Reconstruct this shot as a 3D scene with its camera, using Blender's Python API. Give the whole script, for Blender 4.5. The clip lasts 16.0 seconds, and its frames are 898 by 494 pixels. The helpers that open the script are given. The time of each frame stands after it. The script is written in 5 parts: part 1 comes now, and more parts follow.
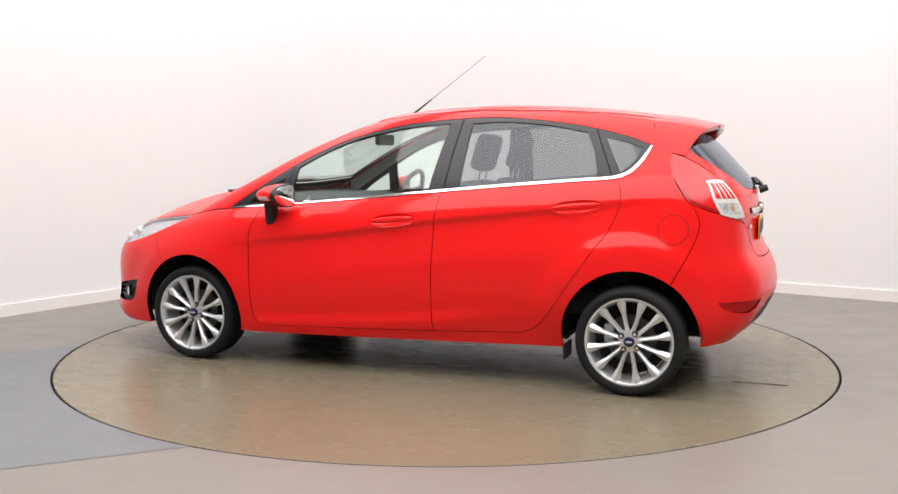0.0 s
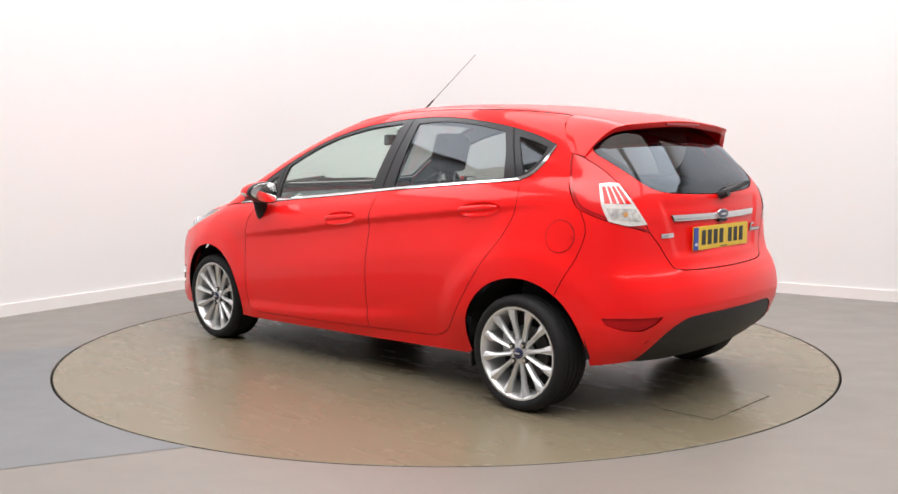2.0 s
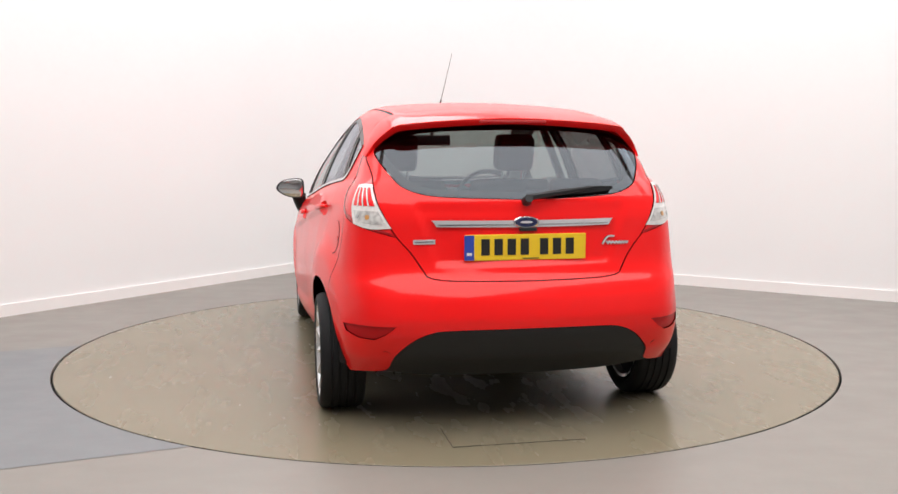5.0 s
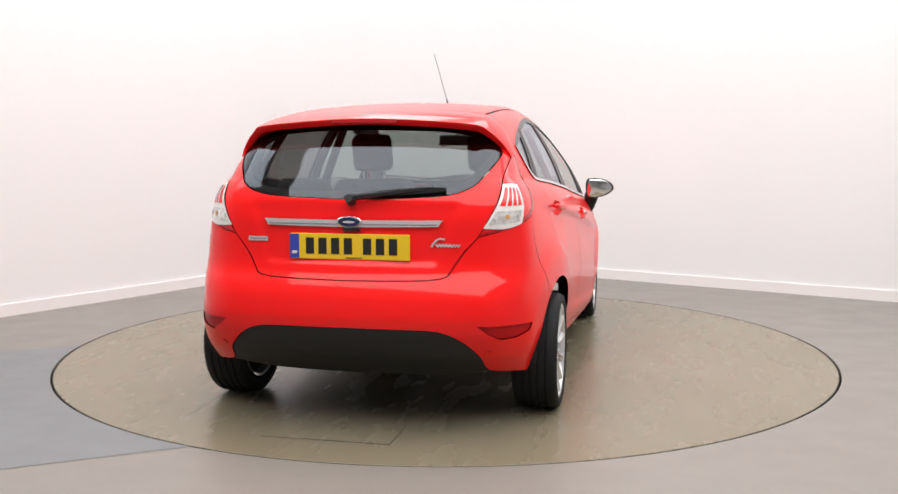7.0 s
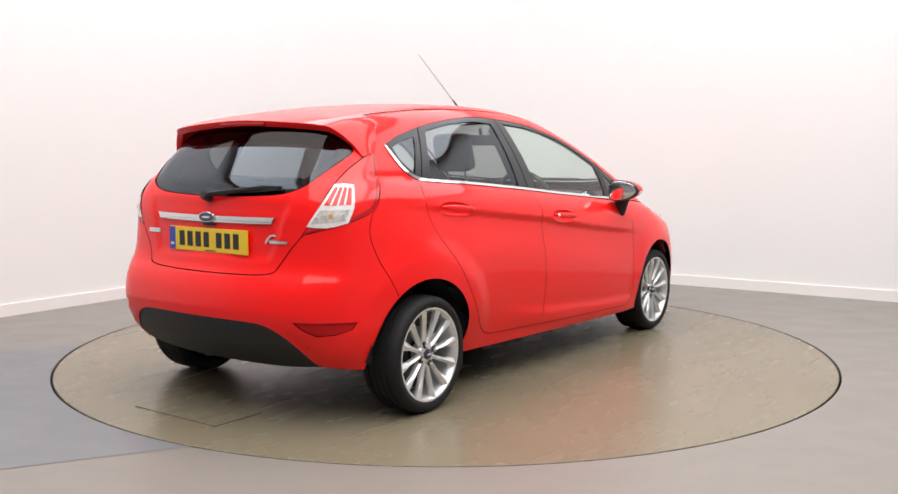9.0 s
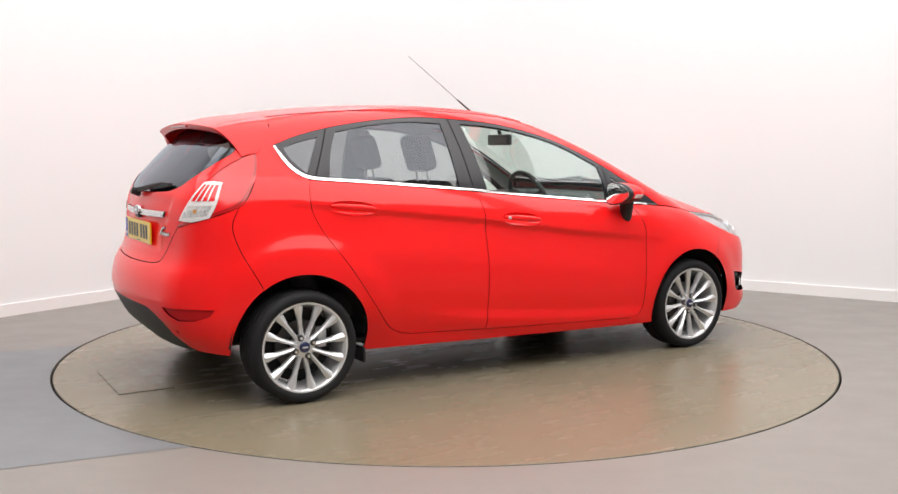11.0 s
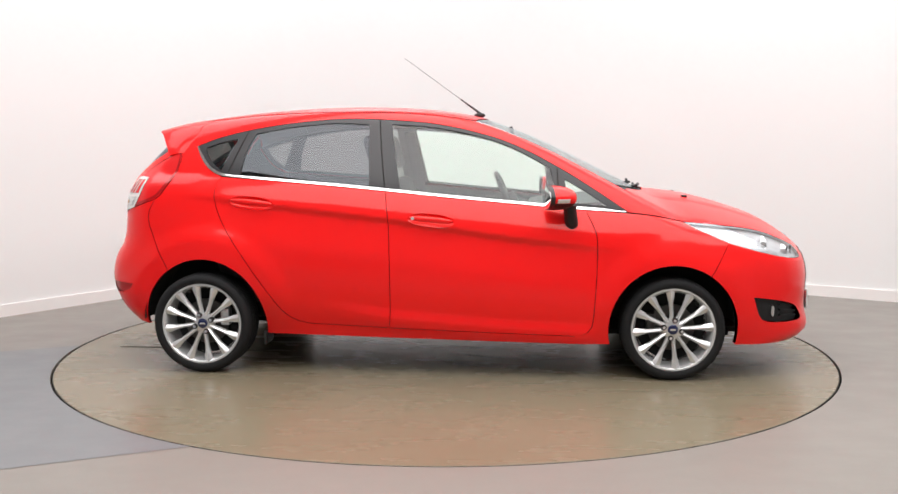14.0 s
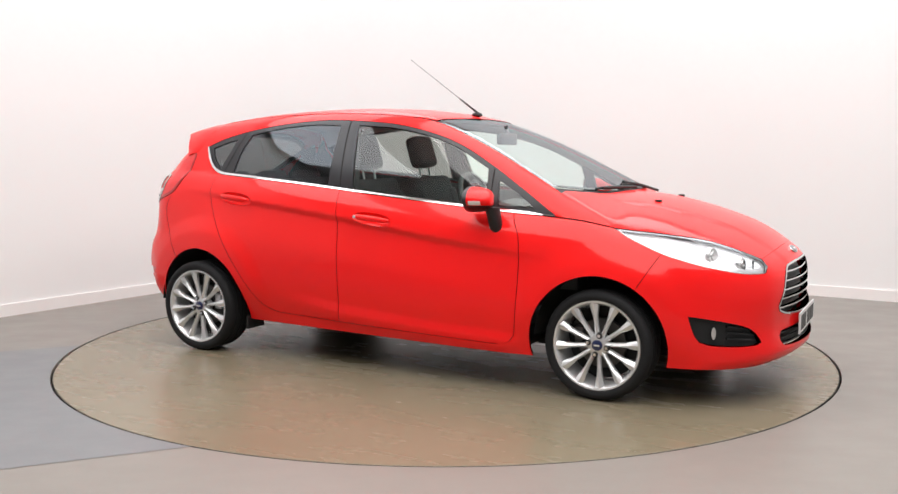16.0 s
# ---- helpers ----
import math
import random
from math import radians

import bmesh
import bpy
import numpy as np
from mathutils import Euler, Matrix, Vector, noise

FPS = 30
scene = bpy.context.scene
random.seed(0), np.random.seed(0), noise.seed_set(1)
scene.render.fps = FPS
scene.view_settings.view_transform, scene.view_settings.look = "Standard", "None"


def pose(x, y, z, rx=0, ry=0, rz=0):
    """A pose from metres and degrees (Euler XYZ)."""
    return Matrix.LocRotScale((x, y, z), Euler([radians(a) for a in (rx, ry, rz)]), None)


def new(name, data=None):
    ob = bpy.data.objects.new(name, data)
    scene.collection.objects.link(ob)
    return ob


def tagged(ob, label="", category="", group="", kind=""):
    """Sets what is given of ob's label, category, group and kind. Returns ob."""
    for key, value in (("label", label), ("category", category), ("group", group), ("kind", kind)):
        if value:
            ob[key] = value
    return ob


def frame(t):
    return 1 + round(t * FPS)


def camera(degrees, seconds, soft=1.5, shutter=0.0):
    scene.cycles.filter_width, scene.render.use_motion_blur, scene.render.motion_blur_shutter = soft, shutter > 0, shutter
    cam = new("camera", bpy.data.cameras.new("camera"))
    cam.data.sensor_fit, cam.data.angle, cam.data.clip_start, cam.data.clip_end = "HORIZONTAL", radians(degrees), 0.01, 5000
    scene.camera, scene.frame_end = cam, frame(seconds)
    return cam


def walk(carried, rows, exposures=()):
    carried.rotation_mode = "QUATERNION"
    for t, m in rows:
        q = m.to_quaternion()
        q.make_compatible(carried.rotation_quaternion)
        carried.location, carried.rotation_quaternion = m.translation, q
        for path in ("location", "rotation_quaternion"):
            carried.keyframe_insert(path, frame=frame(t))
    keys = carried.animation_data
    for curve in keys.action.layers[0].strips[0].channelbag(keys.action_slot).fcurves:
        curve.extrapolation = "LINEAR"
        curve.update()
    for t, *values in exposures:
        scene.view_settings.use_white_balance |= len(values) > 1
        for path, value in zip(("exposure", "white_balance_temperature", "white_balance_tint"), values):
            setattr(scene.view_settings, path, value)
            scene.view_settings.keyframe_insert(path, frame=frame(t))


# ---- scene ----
# A red hatchback on a rotary display platform in a white studio; the camera stands still.
cam = camera(51.04, 16.0, soft=1.5)
EYE = (0.0, -5.689, 1.187)
STILL = pose(EYE[0], EYE[1], EYE[2], 90 - 5.834, 0, -0.169) @ pose(0, 0, 0, 0, 0, -0.048)
walk(cam, [(0.0, STILL), (16.0, STILL)])


def heading(t):
    """The car's heading in degrees: the platform turns evenly, clockwise from above."""
    return 65.806 - 11.739 * (t - 8.0)


# ---------------------------------------------------------------- light
scene.view_settings.exposure = 0.0
world = bpy.data.worlds.new("studio_world")
scene.world = world
world.use_nodes = True
world.node_tree.nodes["Background"].inputs[0].default_value = (1, 0.98, 0.96, 1)
world.node_tree.nodes["Background"].inputs[1].default_value = 0.05

# room axes: u runs along the wall on one side, v along the other; the corner lies at C
UX, UY = 0.560, 0.8285
ROOM_H = 3.9


def room(a, b, z=0.0):
    """Room coordinates: a metres from the first wall, b metres from the second wall, into the room."""
    cx, cy = -0.80, 4.56
    return Vector((cx + a * UY - b * UX, cy - a * UX - b * UY, z))


ROOM_A, ROOM_B = 10.5, 12.0


def ceiling_lamp(a, b, la, lb, watts, color):
    lamp = bpy.data.lights.new("panel_lamp", "AREA")
    lamp.shape, lamp.size, lamp.size_y, lamp.energy = "RECTANGLE", la, lb, watts
    lamp.color = color
    ob = new("panel_lamp", lamp)
    p = room(a, b, ROOM_H - 0.09)
    ob.matrix_world = Matrix.Translation(p) @ Matrix.Rotation(math.atan2(-UX, UY), 4, "Z")
    return ob


# a photo studio for cars: a broad soft panel overhead, and brighter, cooler panels along both white walls
# each: middle (a, b), size, watts for a square metre, colour
LAMPS = [(5.25, 5.5, 5.9, 6.0, 10.2, (1.0, 0.982, 0.974)),
         (0.95, 3.7, 1.55, 6.6, 9.3, (0.94, 0.97, 1.0)),
         (5.25, 1.1, 5.9, 1.8, 9.3, (0.94, 0.97, 1.0))]
for la_, lb_, wa_, wb_, watts_, tint_ in LAMPS:
    ceiling_lamp(la_, lb_, wa_, wb_, watts_ * wa_ * wb_, tint_)


# ---------------------------------------------------------------- materials
def material(name, color=(0.8, 0.8, 0.8), rough=0.5, metal=0.0, coat=0.0, coat_rough=0.03, bump=0.0, bump_scale=60.0, vary=0.0, vary_scale=3.0, ior=1.5, spec=0.5):
    m = bpy.data.materials.new(name)
    m.use_nodes = True
    nt = m.node_tree
    b = nt.nodes["Principled BSDF"]
    b.inputs["Base Color"].default_value = (*color, 1)
    b.inputs["Specular IOR Level"].default_value = spec
    b.inputs["Roughness"].default_value = rough
    b.inputs["Metallic"].default_value = metal
    b.inputs["Coat Weight"].default_value = coat
    b.inputs["Coat Roughness"].default_value = coat_rough
    b.inputs["IOR"].default_value = ior
    tc = nt.nodes.new("ShaderNodeTexCoord")
    if vary:
        n = nt.nodes.new("ShaderNodeTexNoise")
        n.inputs["Scale"].default_value = vary_scale
        n.inputs["Detail"].default_value = 5
        nt.links.new(tc.outputs["Object"], n.inputs["Vector"])
        r = nt.nodes.new("ShaderNodeMapRange")
        r.inputs[1].default_value, r.inputs[2].default_value = 0.3, 0.7
        r.inputs[3].default_value, r.inputs[4].default_value = 1 - vary, 1 + vary
        nt.links.new(n.outputs["Fac"], r.inputs[0])
        mx = nt.nodes.new("ShaderNodeMix")
        mx.data_type, mx.blend_type = "RGBA", "MULTIPLY"
        mx.inputs[0].default_value = 1
        mx.inputs[6].default_value = (*color, 1)
        nt.links.new(r.outputs[0], mx.inputs[7])
        nt.links.new(mx.outputs[2], b.inputs["Base Color"])
    if bump:
        n = nt.nodes.new("ShaderNodeTexNoise")
        n.inputs["Scale"].default_value = bump_scale
        n.inputs["Detail"].default_value = 4
        nt.links.new(tc.outputs["Object"], n.inputs["Vector"])
        bp = nt.nodes.new("ShaderNodeBump")
        bp.inputs["Strength"].default_value = bump
        bp.inputs["Distance"].default_value = 0.002
        nt.links.new(n.outputs["Fac"], bp.inputs["Height"])
        nt.links.new(bp.outputs[0], b.inputs["Normal"])
    return m


def glass(name, tint, gloss_rough=0.01, gloss=0.07, most=0.8, sheen=(1.0, 1.0, 1.0)):
    """A thin pane: tinted see-through, with more gloss at grazing angles."""
    m = bpy.data.materials.new(name)
    m.use_nodes = True
    nt = m.node_tree
    nt.nodes.remove(nt.nodes["Principled BSDF"])
    t = nt.nodes.new("ShaderNodeBsdfTransparent")
    t.inputs[0].default_value = (*tint, 1)
    g = nt.nodes.new("ShaderNodeBsdfGlossy")
    g.inputs["Color"].default_value = (*sheen, 1)
    g.inputs["Roughness"].default_value = gloss_rough
    f = nt.nodes.new("ShaderNodeLayerWeight")
    f.inputs["Blend"].default_value = 0.5
    p = nt.nodes.new("ShaderNodeMath")
    p.operation = "POWER"
    p.inputs[1].default_value = 4.2
    nt.links.new(f.outputs["Facing"], p.inputs[0])
    q = nt.nodes.new("ShaderNodeMapRange")
    q.inputs[3].default_value, q.inputs[4].default_value = gloss, most
    nt.links.new(p.outputs[0], q.inputs[0])
    mx = nt.nodes.new("ShaderNodeMixShader")
    nt.links.new(q.outputs[0], mx.inputs[0])
    nt.links.new(t.outputs[0], mx.inputs[1])
    nt.links.new(g.outputs[0], mx.inputs[2])
    nt.links.new(mx.outputs[0], nt.nodes["Material Output"].inputs[0])
    return m


def floor_material(name, color, dark, rough, worn, stain=0.25, gloss=0.5, streak=0.035, drag=(0.4, 2.5, 1)):
    """Painted concrete: cloudy tone, fine speckle, long scuffs and wiped patches in the gloss."""
    m = bpy.data.materials.new(name)
    m.use_nodes = True
    nt = m.node_tree
    b = nt.nodes["Principled BSDF"]
    tc = nt.nodes.new("ShaderNodeTexCoord")

    def noise_node(scale, detail, stretch=(1, 1, 1)):
        mp = nt.nodes.new("ShaderNodeMapping")
        mp.inputs["Scale"].default_value = stretch
        n = nt.nodes.new("ShaderNodeTexNoise")
        n.inputs["Scale"].default_value, n.inputs["Detail"].default_value = scale, detail
        nt.links.new(tc.outputs["Object"], mp.inputs[0])
        nt.links.new(mp.outputs[0], n.inputs["Vector"])
        return n

    def ramp(src, a, z, lo, hi):
        r = nt.nodes.new("ShaderNodeMapRange")
        r.inputs[1].default_value, r.inputs[2].default_value = a, z
        r.inputs[3].default_value, r.inputs[4].default_value = lo, hi
        nt.links.new(src.outputs["Fac"], r.inputs[0])
        return r

    def mix(fac, a, bb, blend="MIX"):
        mx = nt.nodes.new("ShaderNodeMix")
        mx.data_type, mx.blend_type = "RGBA", blend
        if isinstance(fac, float):
            mx.inputs[0].default_value = fac
        else:
            nt.links.new(fac.outputs[0], mx.inputs[0])
        for s, v in ((6, a), (7, bb)):
            if isinstance(v, tuple):
                mx.inputs[s].default_value = (*v, 1)
            else:
                nt.links.new(v.outputs[2], mx.inputs[s])
        return mx

    b.inputs["Specular IOR Level"].default_value = gloss
    cloud = ramp(noise_node(0.9, 6), 0.35, 0.7, 0.0, stain * 2)
    speck = ramp(noise_node(160, 2), 0.62, 0.72, 0.0, 0.06)
    scuff = ramp(noise_node(2.2, 5, drag), 0.56, 0.72, 0.0, worn)
    c = mix(cloud, color, dark)
    c = mix(speck, c, (0.5, 0.48, 0.45))
    c = mix(scuff, c, (color[0] * 1.25, color[1] * 1.22, color[2] * 1.15))
    nt.links.new(c.outputs[2], b.inputs["Base Color"])
    sheen = ramp(noise_node(5.0, 7, drag), 0.35, 0.65, rough - streak, rough + streak)
    nt.links.new(sheen.outputs[0], b.inputs["Roughness"])
    bp = nt.nodes.new("ShaderNodeBump")
    bp.inputs["Strength"].default_value, bp.inputs["Distance"].default_value = 0.012, 0.002
    nt.links.new(noise_node(38, 5).outputs["Fac"], bp.inputs["Height"])
    nt.links.new(bp.outputs[0], b.inputs["Normal"])
    return m


M_wall = material("white_plaster", (0.83, 0.828, 0.82), 0.75, bump=0.15, bump_scale=90, vary=0.012, vary_scale=0.6)
# dimness of the studio's unlit back, put into the wall colour
M_wall_grey = material("dim_back_wall_grey", (0.40, 0.40, 0.41), 0.8, bump=0.15, bump_scale=90, vary=0.03, vary_scale=0.6)
M_ceiling = material("ceiling_board", (0.82, 0.81, 0.80), 0.8, bump=0.1, bump_scale=120)
M_skirt = material("white_gloss_paint", (0.86, 0.84, 0.82), 0.35, bump=0.05, bump_scale=20)
M_floor = floor_material("painted_concrete", (0.233, 0.213, 0.190), (0.199, 0.181, 0.161), 0.42, 0.05, drag=(0.8, 1.1, 1))
M_patch = floor_material("blue_grey_floor_paint", (0.178, 0.185, 0.192), (0.155, 0.162, 0.168), 0.42, 0.05, drag=(0.8, 1.1, 1))
M_table = floor_material("platform_paint", (0.214, 0.184, 0.126), (0.168, 0.141, 0.089), 0.27, 0.015, gloss=0.32, streak=0.010, drag=(0.5, 1.6, 1))
M_hatch_joint = material("dusty_joint", (0.10, 0.085, 0.065), 0.8)
M_joint = material("dark_joint", (0.012, 0.011, 0.01), 0.9)
M_paint = material("red_car_paint", (0.93, 0.0095, 0.0098), 0.45, coat=0.64, coat_rough=0.075, bump=0.012, bump_scale=900, spec=0.08)
M_black = material("black_trim_plastic", (0.014, 0.014, 0.015), 0.5, spec=0.4, bump=0.3, bump_scale=700)
M_pillar = material("satin_black_pillar", (0.02, 0.02, 0.023), 0.28, bump=0.05, bump_scale=500)
M_cabin = material("charcoal_cloth", (0.040, 0.039, 0.043), 0.85, bump=0.5, bump_scale=800, vary=0.15, vary_scale=30)
M_dash = material("dark_dashboard_plastic", (0.060, 0.061, 0.064), 0.6, bump=0.3, bump_scale=500)
M_chrome = material("chrome", (0.82, 0.82, 0.83), 0.08, metal=1.0)
M_satin = material("satin_silver", (0.80, 0.80, 0.81), 0.28, metal=0.6, coat=0.3)
M_alloy = material("silver_alloy_paint", (0.76, 0.765, 0.77), 0.26, metal=0.64, coat=0.35, vary=0.05, vary_scale=20)
M_tyre = material("tyre_rubber", (0.011, 0.011, 0.012), 0.7, spec=0.3, bump=0.3, bump_scale=300)
M_tread = material("tyre_tread", (0.022, 0.021, 0.021), 0.8, bump=0.5, bump_scale=200)
M_well = material("wheel_well_felt", (0.012, 0.012, 0.012), 0.95)
M_disc = material("brake_steel", (0.10, 0.097, 0.093), 0.4, metal=0.9)
M_redlens = material("red_lamp_lens", (0.80, 0.010, 0.013), 0.2, coat=0.45, coat_rough=0.03)
M_darkred = material("dark_red_lens", (0.42, 0.005, 0.008), 0.15, coat=0.5)
M_reflex = material("bumper_reflector_red", (0.50, 0.006, 0.008), 0.35, spec=0.2)
M_clear = material("frosted_clear_lens", (0.78, 0.75, 0.73), 0.18, coat=1.0, vary=0.10, vary_scale=60)
M_bowl = material("lamp_bowl", (0.74, 0.72, 0.70), 0.22, metal=0.35, coat=1.0, vary=0.35, vary_scale=45)
M_amber = material("amber_bulb", (0.62, 0.30, 0.10), 0.3, coat=0.5)
M_reflector = material("lamp_reflector", (0.66, 0.66, 0.67), 0.24, metal=0.5, vary=0.16, vary_scale=40)
M_yellow = material("yellow_plate", (0.86, 0.58, 0.02), 0.35, coat=0.3, vary=0.03, vary_scale=30)
M_white_plate = material("white_plate", (0.75, 0.75, 0.74), 0.35)
M_blue = material("blue_band", (0.03, 0.07, 0.42), 0.35)
M_badge = material("dark_blue_badge", (0.012, 0.018, 0.07), 0.2, coat=0.8)
M_ink = material("plate_black", (0.015, 0.015, 0.015), 0.4)
M_glass_front = glass("pale_green_glass", (0.87, 0.975, 0.925), gloss=0.07)
M_glass_screen = glass("windscreen_glass", (0.89, 0.98, 0.945), gloss=0.18, most=0.62, sheen=(0.88, 0.95, 1.0))
M_glass_rear = glass("grey_privacy_glass", (0.42, 0.425, 0.42), gloss=0.075, sheen=(0.86, 0.92, 1.0))
M_glass_tail = glass("tinted_tail_glass", (0.27, 0.29, 0.28), gloss=0.065, sheen=(0.82, 0.90, 1.0))
M_glass_lamp = glass("headlamp_cover", (0.95, 0.96, 0.97))
M_mirror = material("mirror_glass", (0.9, 0.9, 0.9), 0.02, metal=1.0)
M_diffuser = bpy.data.materials.new("lamp_diffuser")
M_diffuser.use_nodes = True
M_diffuser.node_tree.nodes["Principled BSDF"].inputs["Base Color"].default_value = (0.85, 0.85, 0.85, 1)


# ---------------------------------------------------------------- mesh helpers
def mesh_object(name, verts, faces, mat, parent=None, label="", normals=None, smooth=True, kind=""):
    me = bpy.data.meshes.new(name)
    me.from_pydata([tuple(map(float, v)) for v in verts], [], [tuple(map(int, f)) for f in faces])
    me.materials.append(mat)
    me.polygons.foreach_set("use_smooth", [smooth] * len(me.polygons))
    me.update()
    if normals is not None:
        me.normals_split_custom_set_from_vertices([tuple(map(float, n)) for n in normals])
    ob = new(name, me)
    if parent:
        ob.parent = parent
    return tagged(ob, label, kind=kind)


def part(name, bm, mat, parent, label="", smooth=False):
    me = bpy.data.meshes.new(name)
    bm.normal_update()
    bm.to_mesh(me)
    bm.free()
    me.materials.append(mat)
    me.polygons.foreach_set("use_smooth", [smooth] * len(me.polygons))
    if smooth:
        me.set_sharp_from_angle(angle=radians(38))
    ob = new(name, me)
    if parent:
        ob.parent = parent
    return tagged(ob, label)


def box(bm, c, s, bevel=0.0, m=None, segments=2):
    """A bevelled block at c with size s, turned by m."""
    r = bmesh.ops.create_cube(bm, size=1.0)
    vs = r["verts"]
    bmesh.ops.scale(bm, vec=s, verts=vs)
    if bevel:
        es = list({e for v in vs for e in v.link_edges})
        out = bmesh.ops.bevel(bm, geom=es, offset=bevel, segments=segments, profile=0.6, affect="EDGES")
        vs = list({v for f in out["faces"] for v in f.verts} | {v for v in vs if v.is_valid})
    bmesh.ops.transform(bm, matrix=Matrix.Translation(c) @ (m or Matrix()), verts=vs)
    return vs


def tube(bm, path, radius, sides=8, closed=False):
    """A round bar along a polyline; radius is a number or one for each point."""
    n = len(path)
    rings = []
    for i, p in enumerate(path):
        p = Vector(p)
        a = Vector(path[(i - 1) % n] if (i or closed) else path[0])
        b = Vector(path[(i + 1) % n] if (i < n - 1 or closed) else path[-1])
        d = (b - a).normalized()
        s = d.cross(Vector((0, 0, 1)) if abs(d.z) < 0.9 else Vector((1, 0, 0))).normalized()
        u = s.cross(d)
        r = radius[i] if isinstance(radius, (list, tuple)) else radius
        rings.append([bm.verts.new(p + r * (math.cos(k * math.tau / sides) * s + math.sin(k * math.tau / sides) * u)) for k in range(sides)])
    for i in range(n if closed else n - 1):
        A, B = rings[i], rings[(i + 1) % n]
        for k in range(sides):
            bm.faces.new((A[k], A[(k + 1) % sides], B[(k + 1) % sides], B[k]))
    if not closed:
        bm.faces.new(rings[0][::-1])
        bm.faces.new(rings[-1])


def loft(bm, rings, cap=True, closed=True):
    """Skins a row of rings with equal counts."""
    R = [[bm.verts.new(p) for p in r] for r in rings]
    n = len(R[0])
    for A, B in zip(R, R[1:]):
        for k in range(n if closed else n - 1):
            bm.faces.new((A[k], A[(k + 1) % n], B[(k + 1) % n], B[k]))
    if cap:
        bm.faces.new(R[0][::-1])
        bm.faces.new(R[-1])
    bmesh.ops.recalc_face_normals(bm, faces=bm.faces)


def spline(pts, step=0.025):
    """Points along a smooth curve through pts (Catmull-Rom)."""
    P = [np.array(p, float) for p in pts]
    if len(P) < 3:
        n = max(1, int(np.linalg.norm(P[1] - P[0]) / step))
        return [P[0] + (P[1] - P[0]) * i / n for i in range(n + 1)]
    Q = [2 * P[0] - P[1]] + P + [2 * P[-1] - P[-2]]
    out = []
    for i in range(1, len(Q) - 2):
        n = max(1, int(np.linalg.norm(Q[i + 1] - Q[i]) / step))
        a, b, c, d = Q[i - 1:i + 3]
        for k in range(n):
            s = k / n
            out.append(0.5 * (2 * b + (c - a) * s + (2 * a - 5 * b + 4 * c - d) * s * s + (3 * b - a - 3 * c + d) * s ** 3))
    return out + [P[-1]]


def chain(*pieces):
    """Joins curves end to end, leaving out doubled points."""
    out = []
    for piece in pieces:
        for p in piece:
            if not out or np.linalg.norm(np.array(p) - out[-1]) > 0.004:
                out.append(np.array(p, float))
    if np.linalg.norm(out[0] - out[-1]) < 0.004:
        out.pop()
    return out


